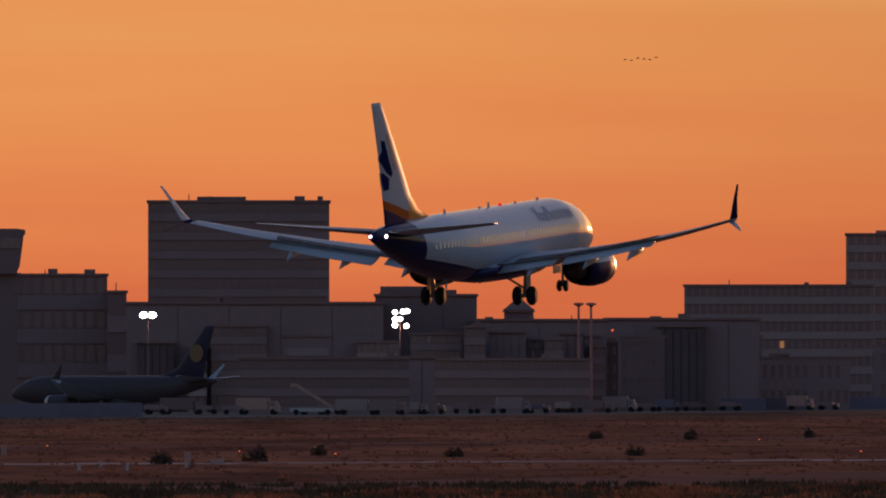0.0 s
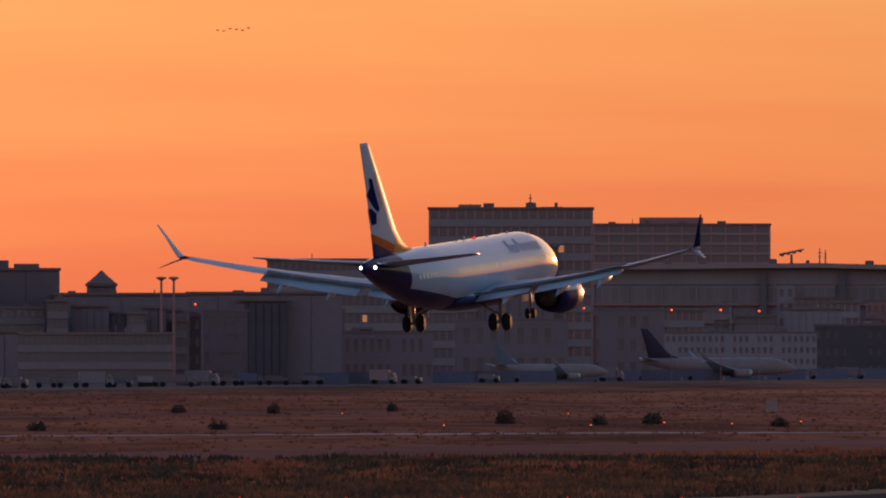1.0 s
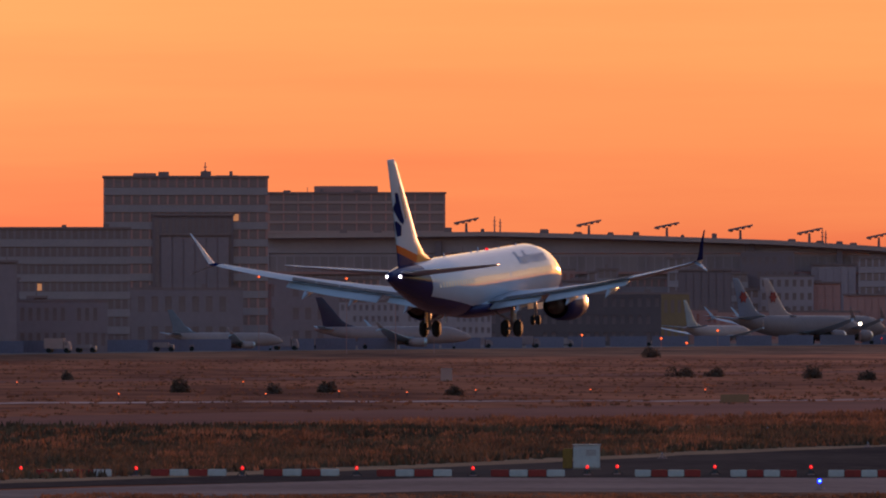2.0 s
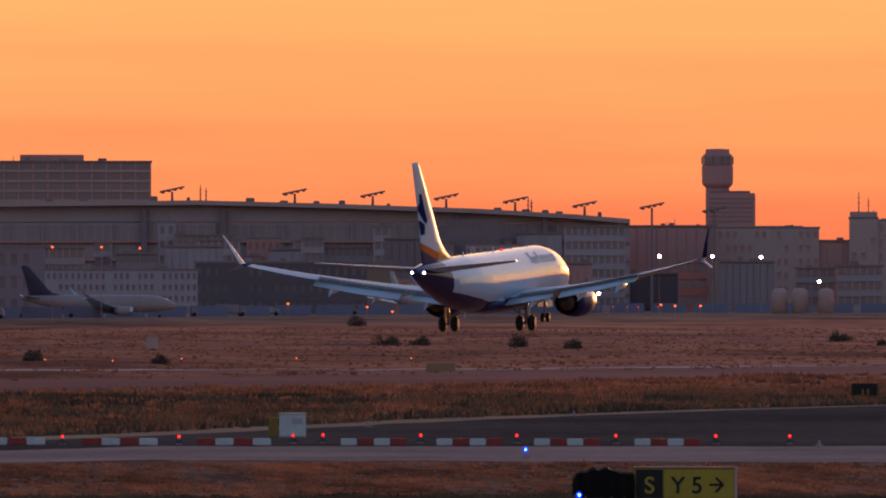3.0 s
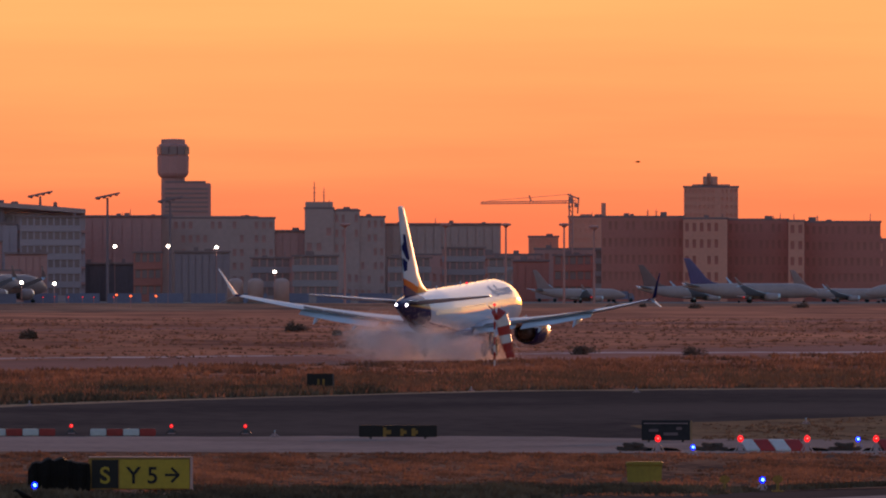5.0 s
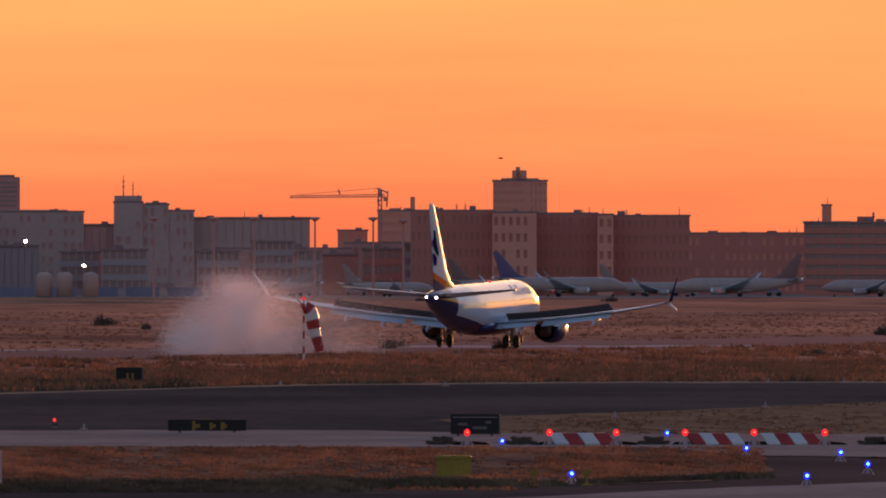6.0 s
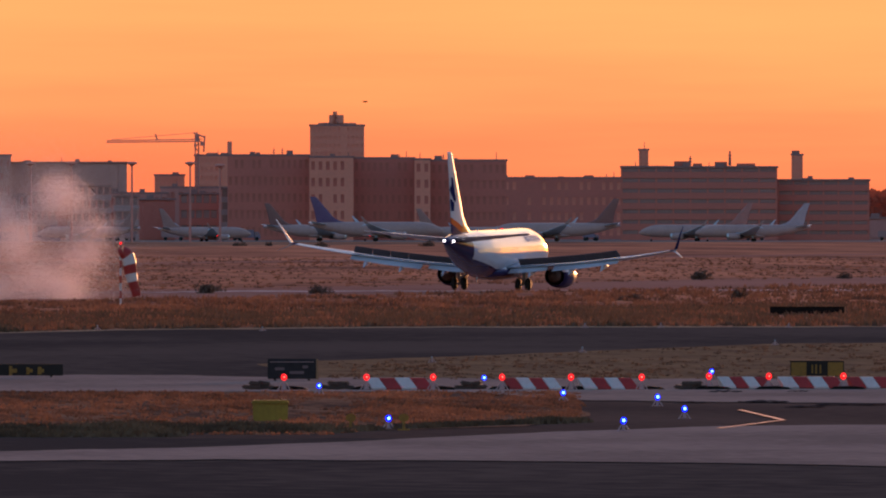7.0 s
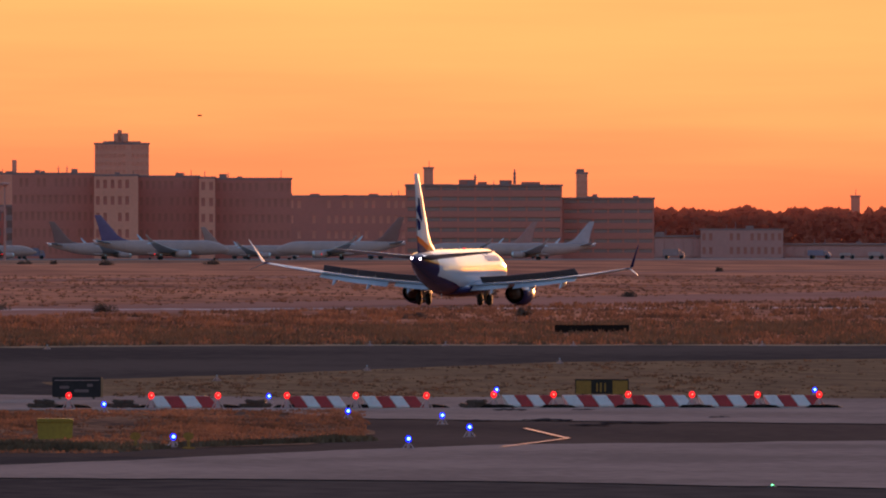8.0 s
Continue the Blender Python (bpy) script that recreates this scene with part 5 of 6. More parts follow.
# ---- airfield objects ----
def edge_light(u, v, colour="blue_light", h=0.33, group="taxiway edge lights"):
    """Small lamp on a splayed white base."""
    names = {"blue_light": "lit blue taxiway edge light on a splayed white base", "red_light": "lit red warning lamp on a splayed base", "grey_metal": "unlit airfield lamp on a small white base"}
    a = thing("edge_light", facing(u, dip(v), .04), names[colour], "airfield light", group)
    red = colour == "red_light"
    w = .2 if red else .15
    for s in (-1, 1):
        part("foot", loft([[Vector((s * (w + .07), y, 0)), Vector((s * (w + .01), y, 0)), Vector((s * .05, y, h * .55)), Vector((s * .09, y, h * .6))] for y in (-.04, .04)]), M["band" if u > 3000 or not red else "steel"], a)
    part("base_plate", box(-w * .8, w * .8, -.14, .14, 0, .04, .01), M["wall_grey"], a)
    part("stem", rod((0, 0, .03), (0, 0, h * .8), w * .6 if red else .06, .04, 8), M["band" if not red or u > 3000 else "steel"], a)
    r = (.125 if u > 3000 else .075) if red else (.105 if colour == "blue_light" else .045)
    part("lamp", ball((0, 0, h), r, squash=1.1), M[colour], a)
    if colour != "grey_metal":
        part("filament", ball((.01, -r * .8, h + .01), r * (.28 if red else .5)), M["red_core" if red else "blue_core"], a, "bright centre of the lamp")
    return a


def barrier_shape(n, ln, h, deep):
    """Red and white traffic barrier of n segments with a sloping front."""
    segs = []
    sl = ln / n
    for i in range(n):
        x0, x1 = -ln / 2 + i * sl + .01, -ln / 2 + (i + 1) * sl - .01
        lean = h * .75
        rings = []
        for x in (x0, x1):
            rings.append([Vector((x + lean * 0.9, -deep / 2, 0)), Vector((x + lean * 0.9, -deep / 2, h * .18)), Vector((x, -deep * .12, h)), Vector((x, deep * .3, h)), Vector((x + lean * .4, deep / 2, 0))])
        bm = loft(rings)
        bmesh.ops.bevel(bm, geom=list(bm.edges), offset=.02, segments=1, affect="EDGES")
        segs.append(bm)
    return segs


def barriers():
    low = [(276, 346), (406, 536), (593, 728), (796, 931), (996, 1131), (1196, 1330), (1398, 1530), (1653, 1770), (1822, 1940), (1995, 2112), (2173, 2290)]
    for u0, u1 in low:
        u = (u0 + u1) / 2
        v = float(np.interp(u, (276, 1050, 1310, 2300), (290, 289, 290, 291)))
        d = dip(v)
        ln = (u1 - u0) * d / F
        a = thing("barrier", facing(u, d, .04), "low red and white striped barrier on the taxiway", "barrier", "low striped barriers")
        for i in range(4):
            x0 = -ln / 2 + i * ln / 4
            part("segment", box(x0 + .01, x0 + ln / 4 - .01, -.2, .2, 0, .30, .03), M[("red", "white")[(i + (1 if u > 1600 else 0)) % 2]], a)
    tall = [(3314, 3432), (3561, 3660), (3692, 3796), (3940, 4035), (4046, 4160), (4168, 4272), (4286, 4396), (4402, 4508)]
    for k, (u0, u1) in enumerate(tall):
        u = (u0 + u1) / 2
        d = dip(318 if u < 3900 else 316)
        ln = (u1 - u0) * d / F * .93
        a = thing("barrier", facing(u, d, .04), "red and white striped water-filled barrier", "barrier", "tall striped barriers")
        for i, bm in enumerate(barrier_shape(4, ln, .46, .8)):
            part("segment", bm, M[("white", "red")[(i + (1 if k in (1, 5) else 0)) % 2]], a)
    for u in (379, 567, 771, 959, 1161, 1367, 1569, 1622, 1795, 1965, 2140, 2317, 2448):
        edge_light(u, float(np.interp(u, (379, 1500, 1600, 2448), (289, 289, 286, 288))), "red_light", .34, "red warning lamps")
    for u in (3178, 3324, 3442, 3564, 3686, 3811, 3930, 4036, 4168, 4281, 4397, 4506):
        edge_light(u, 319 if u < 3900 else 317, "red_light", .50, "red warning lamps")
        a = thing("lamp_skid", facing(u + 6, dip(318), .04), "black rubber skid under a warning lamp", "lamp skid", "black lamp skids")
        part("skid", loft([[Vector((x, y, z)) for x, z in ((-.7, 0), (.8, 0), (.6, .1), (.2, .14), (-.5, .12))] for y in (-.3, .3)]), M["sheet"], a)
    for u in (3160, 3300, 3535, 3925):
        a = thing("sandbag_pile", facing(u - 20, dip(318), .04), "small pile of dark sandbags", "sandbags", "sandbag piles")
        for i in range(6):
            part("sandbag", box(-.26, .26, -.17, .17, -.08, .08, .06), M["sacking"], a, m=pose(-.55 + .27 * i if i < 4 else -.3 + .35 * (i - 4), random.uniform(-.08, .08), .09 if i < 4 else .24, 0, random.uniform(-9, 9), random.uniform(-25, 25)))
    for u, v in ((3240, 327), (3363, 388), (3672, 340), (3839, 348), (3887, 370), (3779, 392), (3532, 312), (3935, 300), (1980, 313), (2075, 398), (4498, 300)):
        edge_light(u, v, "blue_light")
    for u, v in ((1702, 258), (2066, 238), (2500, 293), (2690, 210), (3440, 270), (3706, 252), (3711, 208), (3845, 208), (4071, 208), (4047, 239), (4405, 208), (3140, 214), (1888, 210), (2848, 212), (4640, 230), (300, 205), (60, 240)):
        edge_light(u, v, "grey_metal", .24, "unlit airfield lamps")
    for u, v in ((1372, 143), (1575, 142), (1778, 142), (-190, 155), (-360, 150), (740, 150), (20, 150), (560, 128), (1000, 150), (1250, 147), (-700, 140), (1130, 145), (960, 128)):
        a = thing("runway_light", facing(u, dip(v), .02), "small amber runway edge light", "airfield light", "runway edge lights")
        part("stem", rod((0, 0, 0), (0, 0, .3), .05, None, 6), M["steel"], a)
        part("lamp", ball((0, 0, .36), .075, squash=.7), M["amber_light"], a)


def sign_text(text, size, x, z, material, parent):
    cu = bpy.data.curves.new("letter", "FONT")
    cu.body, cu.size, cu.extrude, cu.offset = text, size, .01, size * .012
    cu.align_x = "CENTER"
    tmp = bpy.data.objects.new("letter", cu)
    me = bpy.data.meshes.new_from_object(tmp)
    bpy.data.objects.remove(tmp)
    me.materials.clear()
    me.materials.append(material)
    return part("letter", me, None, parent, m=pose(x, -.225, z, 90))


def signs():
    d = dip(392)
    s = d / F
    a = thing("taxiway_sign", facing(2262, d, .04), "yellow and black taxiway sign reading S Y5 with an arrow", "airport sign")
    w, h = 183 * s, 56 * s
    part("cabinet", box(-w / 2, w / 2, -.2, .2, .1, h + .1, .02), M["mustard"], a)
    part("black_panel", box(-w / 2 + .1, -w / 2 + .94, -.212, -.19, .14, h + .04), M["black"], a, "black panel with a yellow letter")
    part("yellow_panel", box(-w / 2 + .98, w / 2 - .08, -.212, -.19, .14, h + .04), M["yellow"], a, "yellow panel with black characters")
    part("frame_edge", box(w / 2 - .06, w / 2 + .03, -.23, .21, .08, h + .13, .01), M["wall_white"], a, "pale end frame")
    part("frame_top", box(-w / 2, w / 2, -.23, .21, h + .1, h + .14, .01), M["wall_white"], a)
    for x in (-1.2, 0, 1.2):
        part("leg", rod((x, 0, 0), (x, 0, .12), .04, None, 8), M["steel"], a)
    sign_text("S", .74, -w / 2 + .52, .3, M["yellow"], a)
    sign_text("Y", .74, -w / 2 + 1.42, .3, M["black"], a)
    sign_text("5", .74, -w / 2 + 2.02, .3, M["black"], a)
    part("arrow_shaft", box(.78, 1.16, -.228, -.205, .52, .60), M["black"], a)
    for sg in (-1, 1):
        part("arrow_head", box(-.17, .17, -.01, .01, -.04, .04), M["black"], a, m=pose(1.1, -.218, .56 + sg * .11, 0, sg * 45, 0))
    # shrouded sign beside it
    rings = []
    for i, x in enumerate(np.linspace(-.98, .98, 15)):
        hh = (.72, .95, 1.0, .98, 1.08, 1.12, 1.05, 1.1, 1.14, 1.05, 1.02, .98, .97, .96, .94)[i]
        dd = .3 + .07 * math.sin(i * 2.3)
        rings.append([Vector((x, -dd, 0)), Vector((x + .03, -dd - .03, hh * .5)), Vector((x, -dd * .9, hh * .95)), Vector((x - .02, 0, hh)), Vector((x, dd * .9, hh * .93)), Vector((x, dd, 0))])
    lone("covered_sign", loft(rings), M["sheet"], facing(2118, d, .04), "airport sign wrapped in black sheeting", "covered sign")
    # dark signs and boxes on the grass and taxiways
    def dark_sign(name, u0, u1, v, top, label, face="black", bars=None, rim=None):
        dd = dip(v)
        ss = dd / F
        ww, hh = (u1 - u0) * ss, top * ss
        b = thing(name, facing((u0 + u1) / 2, dd, .03), label, "airport sign")
        part("cabinet", box(-ww / 2, ww / 2, -.18, .18, .08, hh, .02), M[face], b)
        part("leg", rod((-ww * .35, 0, 0), (-ww * .35, 0, .1), .05, None, 8), M["steel"], b)
        part("leg", rod((ww * .35, 0, 0), (ww * .35, 0, .1), .05, None, 8), M["steel"], b)
        for x, w2, hf in bars or ():
            part("lettering_bar", box(ww * (x - w2 / 2), ww * (x + w2 / 2), -.2, -.175, hh * (.5 - hf / 2), hh * (.5 + hf / 2)), M["mustard"], b, "faint yellow marking")
        if rim:
            part("frame_edge", box(ww / 2, ww / 2 + .09, -.2, .2, .06, hh * .97, .01), M[rim], b)
        return b
    dark_sign("taxiway_sign", 2649, 2787, 296, 24, "black airport sign with faint yellow characters", bars=((-.12, .06, .3), (-.17, .04, .7), (.05, .04, .5), (.07, .08, .25), (.2, .05, .55), (.23, .05, .25)))
    dark_sign("taxiway_sign", 2557, 2602, 210, 30, "small dark square airfield sign", bars=((-.05, .08, .35), (.15, .08, .35)), rim="steel")
    # ochre rim: the low sun's glint on the right edge, painted on
    b = dark_sign("sign_back", 3149, 3235, 302, 39, "weathered dark back of an airport sign", "tar", rim="ochre")
    for x, zz, ww in ((-.5, .5, .2), (.2, .35, .3), (.55, .58, .12)):
        part("worn_patch", box(x - ww, x + ww, -.2, -.178, zz - .07, zz + .05, .02), M["wall_black"], b, "worn grey patch")
    part("frame_top", box(-.9, .9, -.21, -.19, .76, .79), M["wall_grey"], b)
    g = thing("centreline_light", facing(4423, dip(459), .055), "small lit green light set in the taxiway", "airfield light")
    part("housing", rod((0, 0, -.01), (0, 0, .03), .12, .1, 12), M["steel"], g)
    part("lamp", ball((0, 0, .035), .03), M["green_light"], g)
    dark_sign("taxiway_sign", 4074, 4169, 296, 30, "black and yellow airport sign with unreadable characters", bars=((-.34, .28, .78), (-.09, .03, .5), (-.02, .035, .55), (.06, .03, .5), (.34, .28, .78)))
    # its ochre end stands for a sunlit end face
    dark_sign("covered_board", 4038, 4170, 185, 15, "long low dark board lying on supports", "sheet", rim="ochre")
    # boxes
    dd = dip(276)
    b = thing("switch_cabinet", facing(1565, dd, .02), "white metal switch cabinet with an ochre end", "cabinet")
    part("body", box(-.52, .68, -.4, .4, .05, 1.06, .03), M["white"], b)
    part("door", box(-.08, .62, -.42, -.39, .12, 1.0, .01), M["white"], b)
    part("side_box", box(-1.0, -.56, -.35, .35, .03, .92, .03), M["mustard"], b, "ochre side box")
    for k in range(4):
        part("vent", box(.05, .5, -.432, -.42, .62 + .07 * k, .65 + .07 * k), M["wall_grey"], b, "grey vent slot")
    part("lid", box(-.56, .72, -.44, .44, 1.07, 1.12, .015), M["white"], b)
    part("plinth", box(-.55, .7, -.42, .42, -.05, .06), M["concrete"], b)
    b = thing("grit_bin", facing(3154, dip(374), .045), "faded yellow grit bin on the grass verge", "bin")
    part("tub", loft([[Vector((x, y, z)) for x, y in ((-w2, -.35), (w2, -.35), (w2, .35), (-w2, .35))] for w2, z in ((.5, 0), (.57, .06), (.59, .58))]), M["bin_yellow"], b)
    part("lid", loft([[Vector((x, y, z)) for x, y in ((-w2, -.4), (w2, -.4), (w2, .4), (-w2, .4))] for w2, z in ((.61, .585), (.62, .63), (.56, .69))]), M["bin_yellow"], b)
    for u in (3296, 3390):
        b = thing("marker", facing(u, dip(391), .045), "small yellow airfield marker on a stake", "marker", "yellow markers")
        part("stake", rod((0, 0, 0), (0, 0, .42), .05, .04, 8), M["mustard"], b)
        part("board", loft([[Vector((.17 * math.cos(t), y, .40 + .13 * math.sin(t))) for t in np.linspace(0, 2 * math.pi, 13)[:-1]] for y in (-.03, .03)]), M["mustard"], b)
        part("foot", box(-.2, .2, -.1, .1, 0, .05, .01), M["mustard"], b)
    b = thing("field_cabinet", facing(1320, dip(120), 0), "small grey cabinet on the field", "cabinet")
    part("body", box(-.6, .6, -.4, .4, .05, 1.3, .04), M["wall_white"], b)
    part("lid", box(-.65, .65, -.45, .45, 1.31, 1.37, .01), M["band"], b)
    b = thing("marker_board", facing(1830, dip(160), 0), "low orange marker board beside the runway", "marker board")
    part("board", box(-1.1, 1.1, -.06, .06, .12, .75, .02), M["ochre"], b)
    for x in (-.8, .8):
        part("leg", rod((x, 0, 0), (x, 0, .2), .04, None, 6), M["steel"], b)
    # little white boards and posts in the grass
    for u, v in ((-644, 177), (-559, 177), (-454, 172), (-606, 170)):
        b = thing("marker", facing(u, dip(v)), "small white marker post in the grass", "marker", "white markers")
        part("post", box(-.11, .11, -.04, .04, 0, .42, .02), M["white"], b)
        part("foot", box(-.18, .18, -.1, .1, 0, .05, .01), M["band"], b)
    for u, v, w in ((-777, 150, .5), (-400, 164, 1.1), (-452, 163, .5)):
        b = thing("field_cabinet", facing(u, dip(v)), "small pale cabinet standing in the grass", "cabinet", "pale field cabinets")
        part("body", box(-w / 2, w / 2, -.3, .3, .04, .35 if w > .6 else .85, .03), M["wall_white"], b)
        part("plinth", box(-w / 2 - .04, w / 2 + .04, -.33, .33, 0, .05), M["concrete"], b)
    # painted arrow on the junction
    b = bmesh.new()
    for p, q in (((3985, 355), (4062, 373)), ((4062, 373), (3945, 388))):
        pa, pb = spot(*p), spot(*q)
        n = (pb - pa).cross(Vector((0, 0, 1))).normalized() * .10
        b.faces.new([b.verts.new(x + Vector((0, 0, .062))) for x in (pa + n, pb + n, pb - n, pa - n)])
    lone("road_marking", b, M["wall_brown"], Matrix(), "worn yellow chevron painted on the asphalt", "marking", kind="structure")


def tar_patches():
    """Dark sealed cracks and patches on the concrete."""
    rnd = random.Random(31)
    for u, v, w, dv in ((3960, 322, 60, 3), (4025, 340, 90, 3), (4090, 322, 40, 2), (3900, 341, 50, 2), (4180, 345, 120, 2.5), (4330, 335, 40, 2), (4100, 349, 70, 2)):
        bm = bmesh.new()
        top = [(u - w / 2 + w * k / 12 + rnd.uniform(-2, 2), v - dv * rnd.uniform(.05, .9) * math.sin((k + .4) * math.pi / 12.8)) for k in range(13)]
        low = [(a, v + dv * rnd.uniform(.02, .7)) for a, _ in reversed(top)]
        bm.faces.new([bm.verts.new(spot(a, b) + Vector((0, 0, .066))) for a, b in top + low])
        lone("tar_patch", bm, M["tar"], Matrix(), "ragged dark tar patch on the concrete", "patch", kind="structure")


def windsock():
    d = 1330
    a = thing("windsock", facing(2889, d), "slack red and white windsock on a striped pole", "windsock")
    for i in range(7):
        part("pole_band", rod((0, 0, i * .56), (0, 0, i * .56 + .56), .075, None, 8), M[("white", "red")[i % 2]], a)
    part("lamp_post", rod((0, 0, 3.9), (0, 0, 4.5), .045, None, 6), M["steel"], a)
    part("lamp", ball((0, 0, 4.62), .11), M["red_light"], a, "red lamp on top")
    part("frame_arm", rod((-.45, .25, 4.55), (.1, 0, 3.95), .05, .05, 6), M["ochre"], a, "short ochre arm above the hoop")
    path = [(-.1, 3.78, .34), (0.18, 3.92, .46), (0.5, 3.66, .5), (0.66, 3.05, .48), (0.78, 2.4, .44), (0.92, 1.8, .4), (1.06, 1.2, .35), (1.14, .72, .31)]
    for i in range(7):
        rings = []
        for j in range(5):
            f = j / 4
            x, z, r = [path[i][q] * (1 - f) + path[i + 1][q] * f for q in range(3)]
            ax = Vector((path[i + 1][0] - path[i][0], 0, path[i + 1][1] - path[i][1])).normalized()
            if 0 < i < 6:
                ax = (ax + Vector((path[i][0] - path[i - 1][0], 0, path[i][1] - path[i - 1][1])).normalized() * (1 - f)).normalized()
            side = Vector((-ax.z, 0, ax.x))
            rings.append([Vector((x, 0, z)) + side * (r * math.cos(w) * (1 + .1 * math.sin(3 * w + i * 1.3))) + Vector((0, r * .75 * math.sin(w), 0)) for w in np.linspace(0, 2 * math.pi, 15)[:-1]])
        part("sleeve_band", loft(rings, caps=i in (0, 6)), M[("red", "red", "white", "red", "white", "red", "red")[i]], a, smooth=True)


# ---- plants ----
def bush(u, v, w, h, seed):
    rnd = random.Random(seed)
    a = thing("bush", facing(u, dip(v)), "dark scrubby bush on the airfield", "bush", "scrub bushes")
    vs, fs = [], []
    lobes = [(rnd.uniform(-.32, .32) * w, rnd.uniform(-.25, .25) * w, rnd.uniform(.5, 1.0) * h, rnd.uniform(.2, .34) * w) for _ in range(6)]
    for i in range(620):
        lx, ly, lh, lr = lobes[i % 6]
        t, p = rnd.uniform(0, 2 * math.pi), math.sqrt(rnd.random())
        q = Vector((lx + lr * p * math.cos(t), ly + lr * p * math.sin(t), max(.03, lh * rnd.uniform(.05, 1) * math.sqrt(max(.05, 1 - p * p * .9)))))
        s = rnd.uniform(.05, .12) * (h + .3)
        o = Vector((rnd.gauss(0, 1), rnd.gauss(0, 1), rnd.gauss(0, 1))).normalized() * s
        o2 = o.cross(Vector((rnd.gauss(0, 1), rnd.gauss(0, 1), rnd.gauss(0, 1)))).normalized() * s * .5
        k = len(vs)
        vs += [q - o, q + o2, q + o, q - o2]
        fs.append((k, k + 1, k + 2, k + 3))
    me = bpy.data.meshes.new("leaves")
    me.from_pydata(vs, [], fs)
    me.materials.append(M["leaf"])
    part("leaves", me, None, a)
    bm = bmesh.new()
    for i in range(5):
        t = rnd.uniform(0, 6.28)
        rod((0, 0, 0), (w * .3 * math.cos(t), w * .3 * math.sin(t), h * .75), .05, .015, 5, bm)
    part("stems", bm, M["leaf"], a)


def tufts(name, label, count, region, size, material, seed, lean=.4):
    """Grass clumps: fans of thin blades scattered over a stretch of bearings and dips."""
    rnd = random.Random(seed)
    vs, fs = [], []
    made = 0
    while made < count:
        u = rnd.uniform(region[0], region[1])
        far, near = region[2](u), region[3](u)
        d = rnd.uniform(dip(near), dip(far))
        patch = noise.noise((u * .006, d * .02, seed)) + .5 * noise.noise((u * .03, d * .06, seed + 2))
        if rnd.random() > .55 + .9 * patch:
            continue
        made += 1
        c = site(u, d, 0)
        hgt = size * rnd.uniform(.45, 1.0) * (1 + .7 * max(0, patch))
        wd = hgt * rnd.uniform(.6, 1.6)
        for b in range(5):
            q = c + Vector((rnd.uniform(-wd, wd), rnd.uniform(-wd, wd), 0))
            e = Vector((rnd.uniform(-lean, lean) * hgt, rnd.uniform(-lean, lean) * hgt, hgt * rnd.uniform(.5, 1)))
            s = Vector((rnd.uniform(.03, .1), rnd.uniform(-.05, .05), 0)) * (1 + hgt)
            k = len(vs)
            vs += [q - s, q + s, q + e]
            fs.append((k, k + 1, k + 2))
    me = bpy.data.meshes.new(name)
    me.from_pydata(vs, [], fs)
    me.materials.append(M[material])
    ob = new(name, me)
    return tagged(ob, label, "grass", kind="stuff")


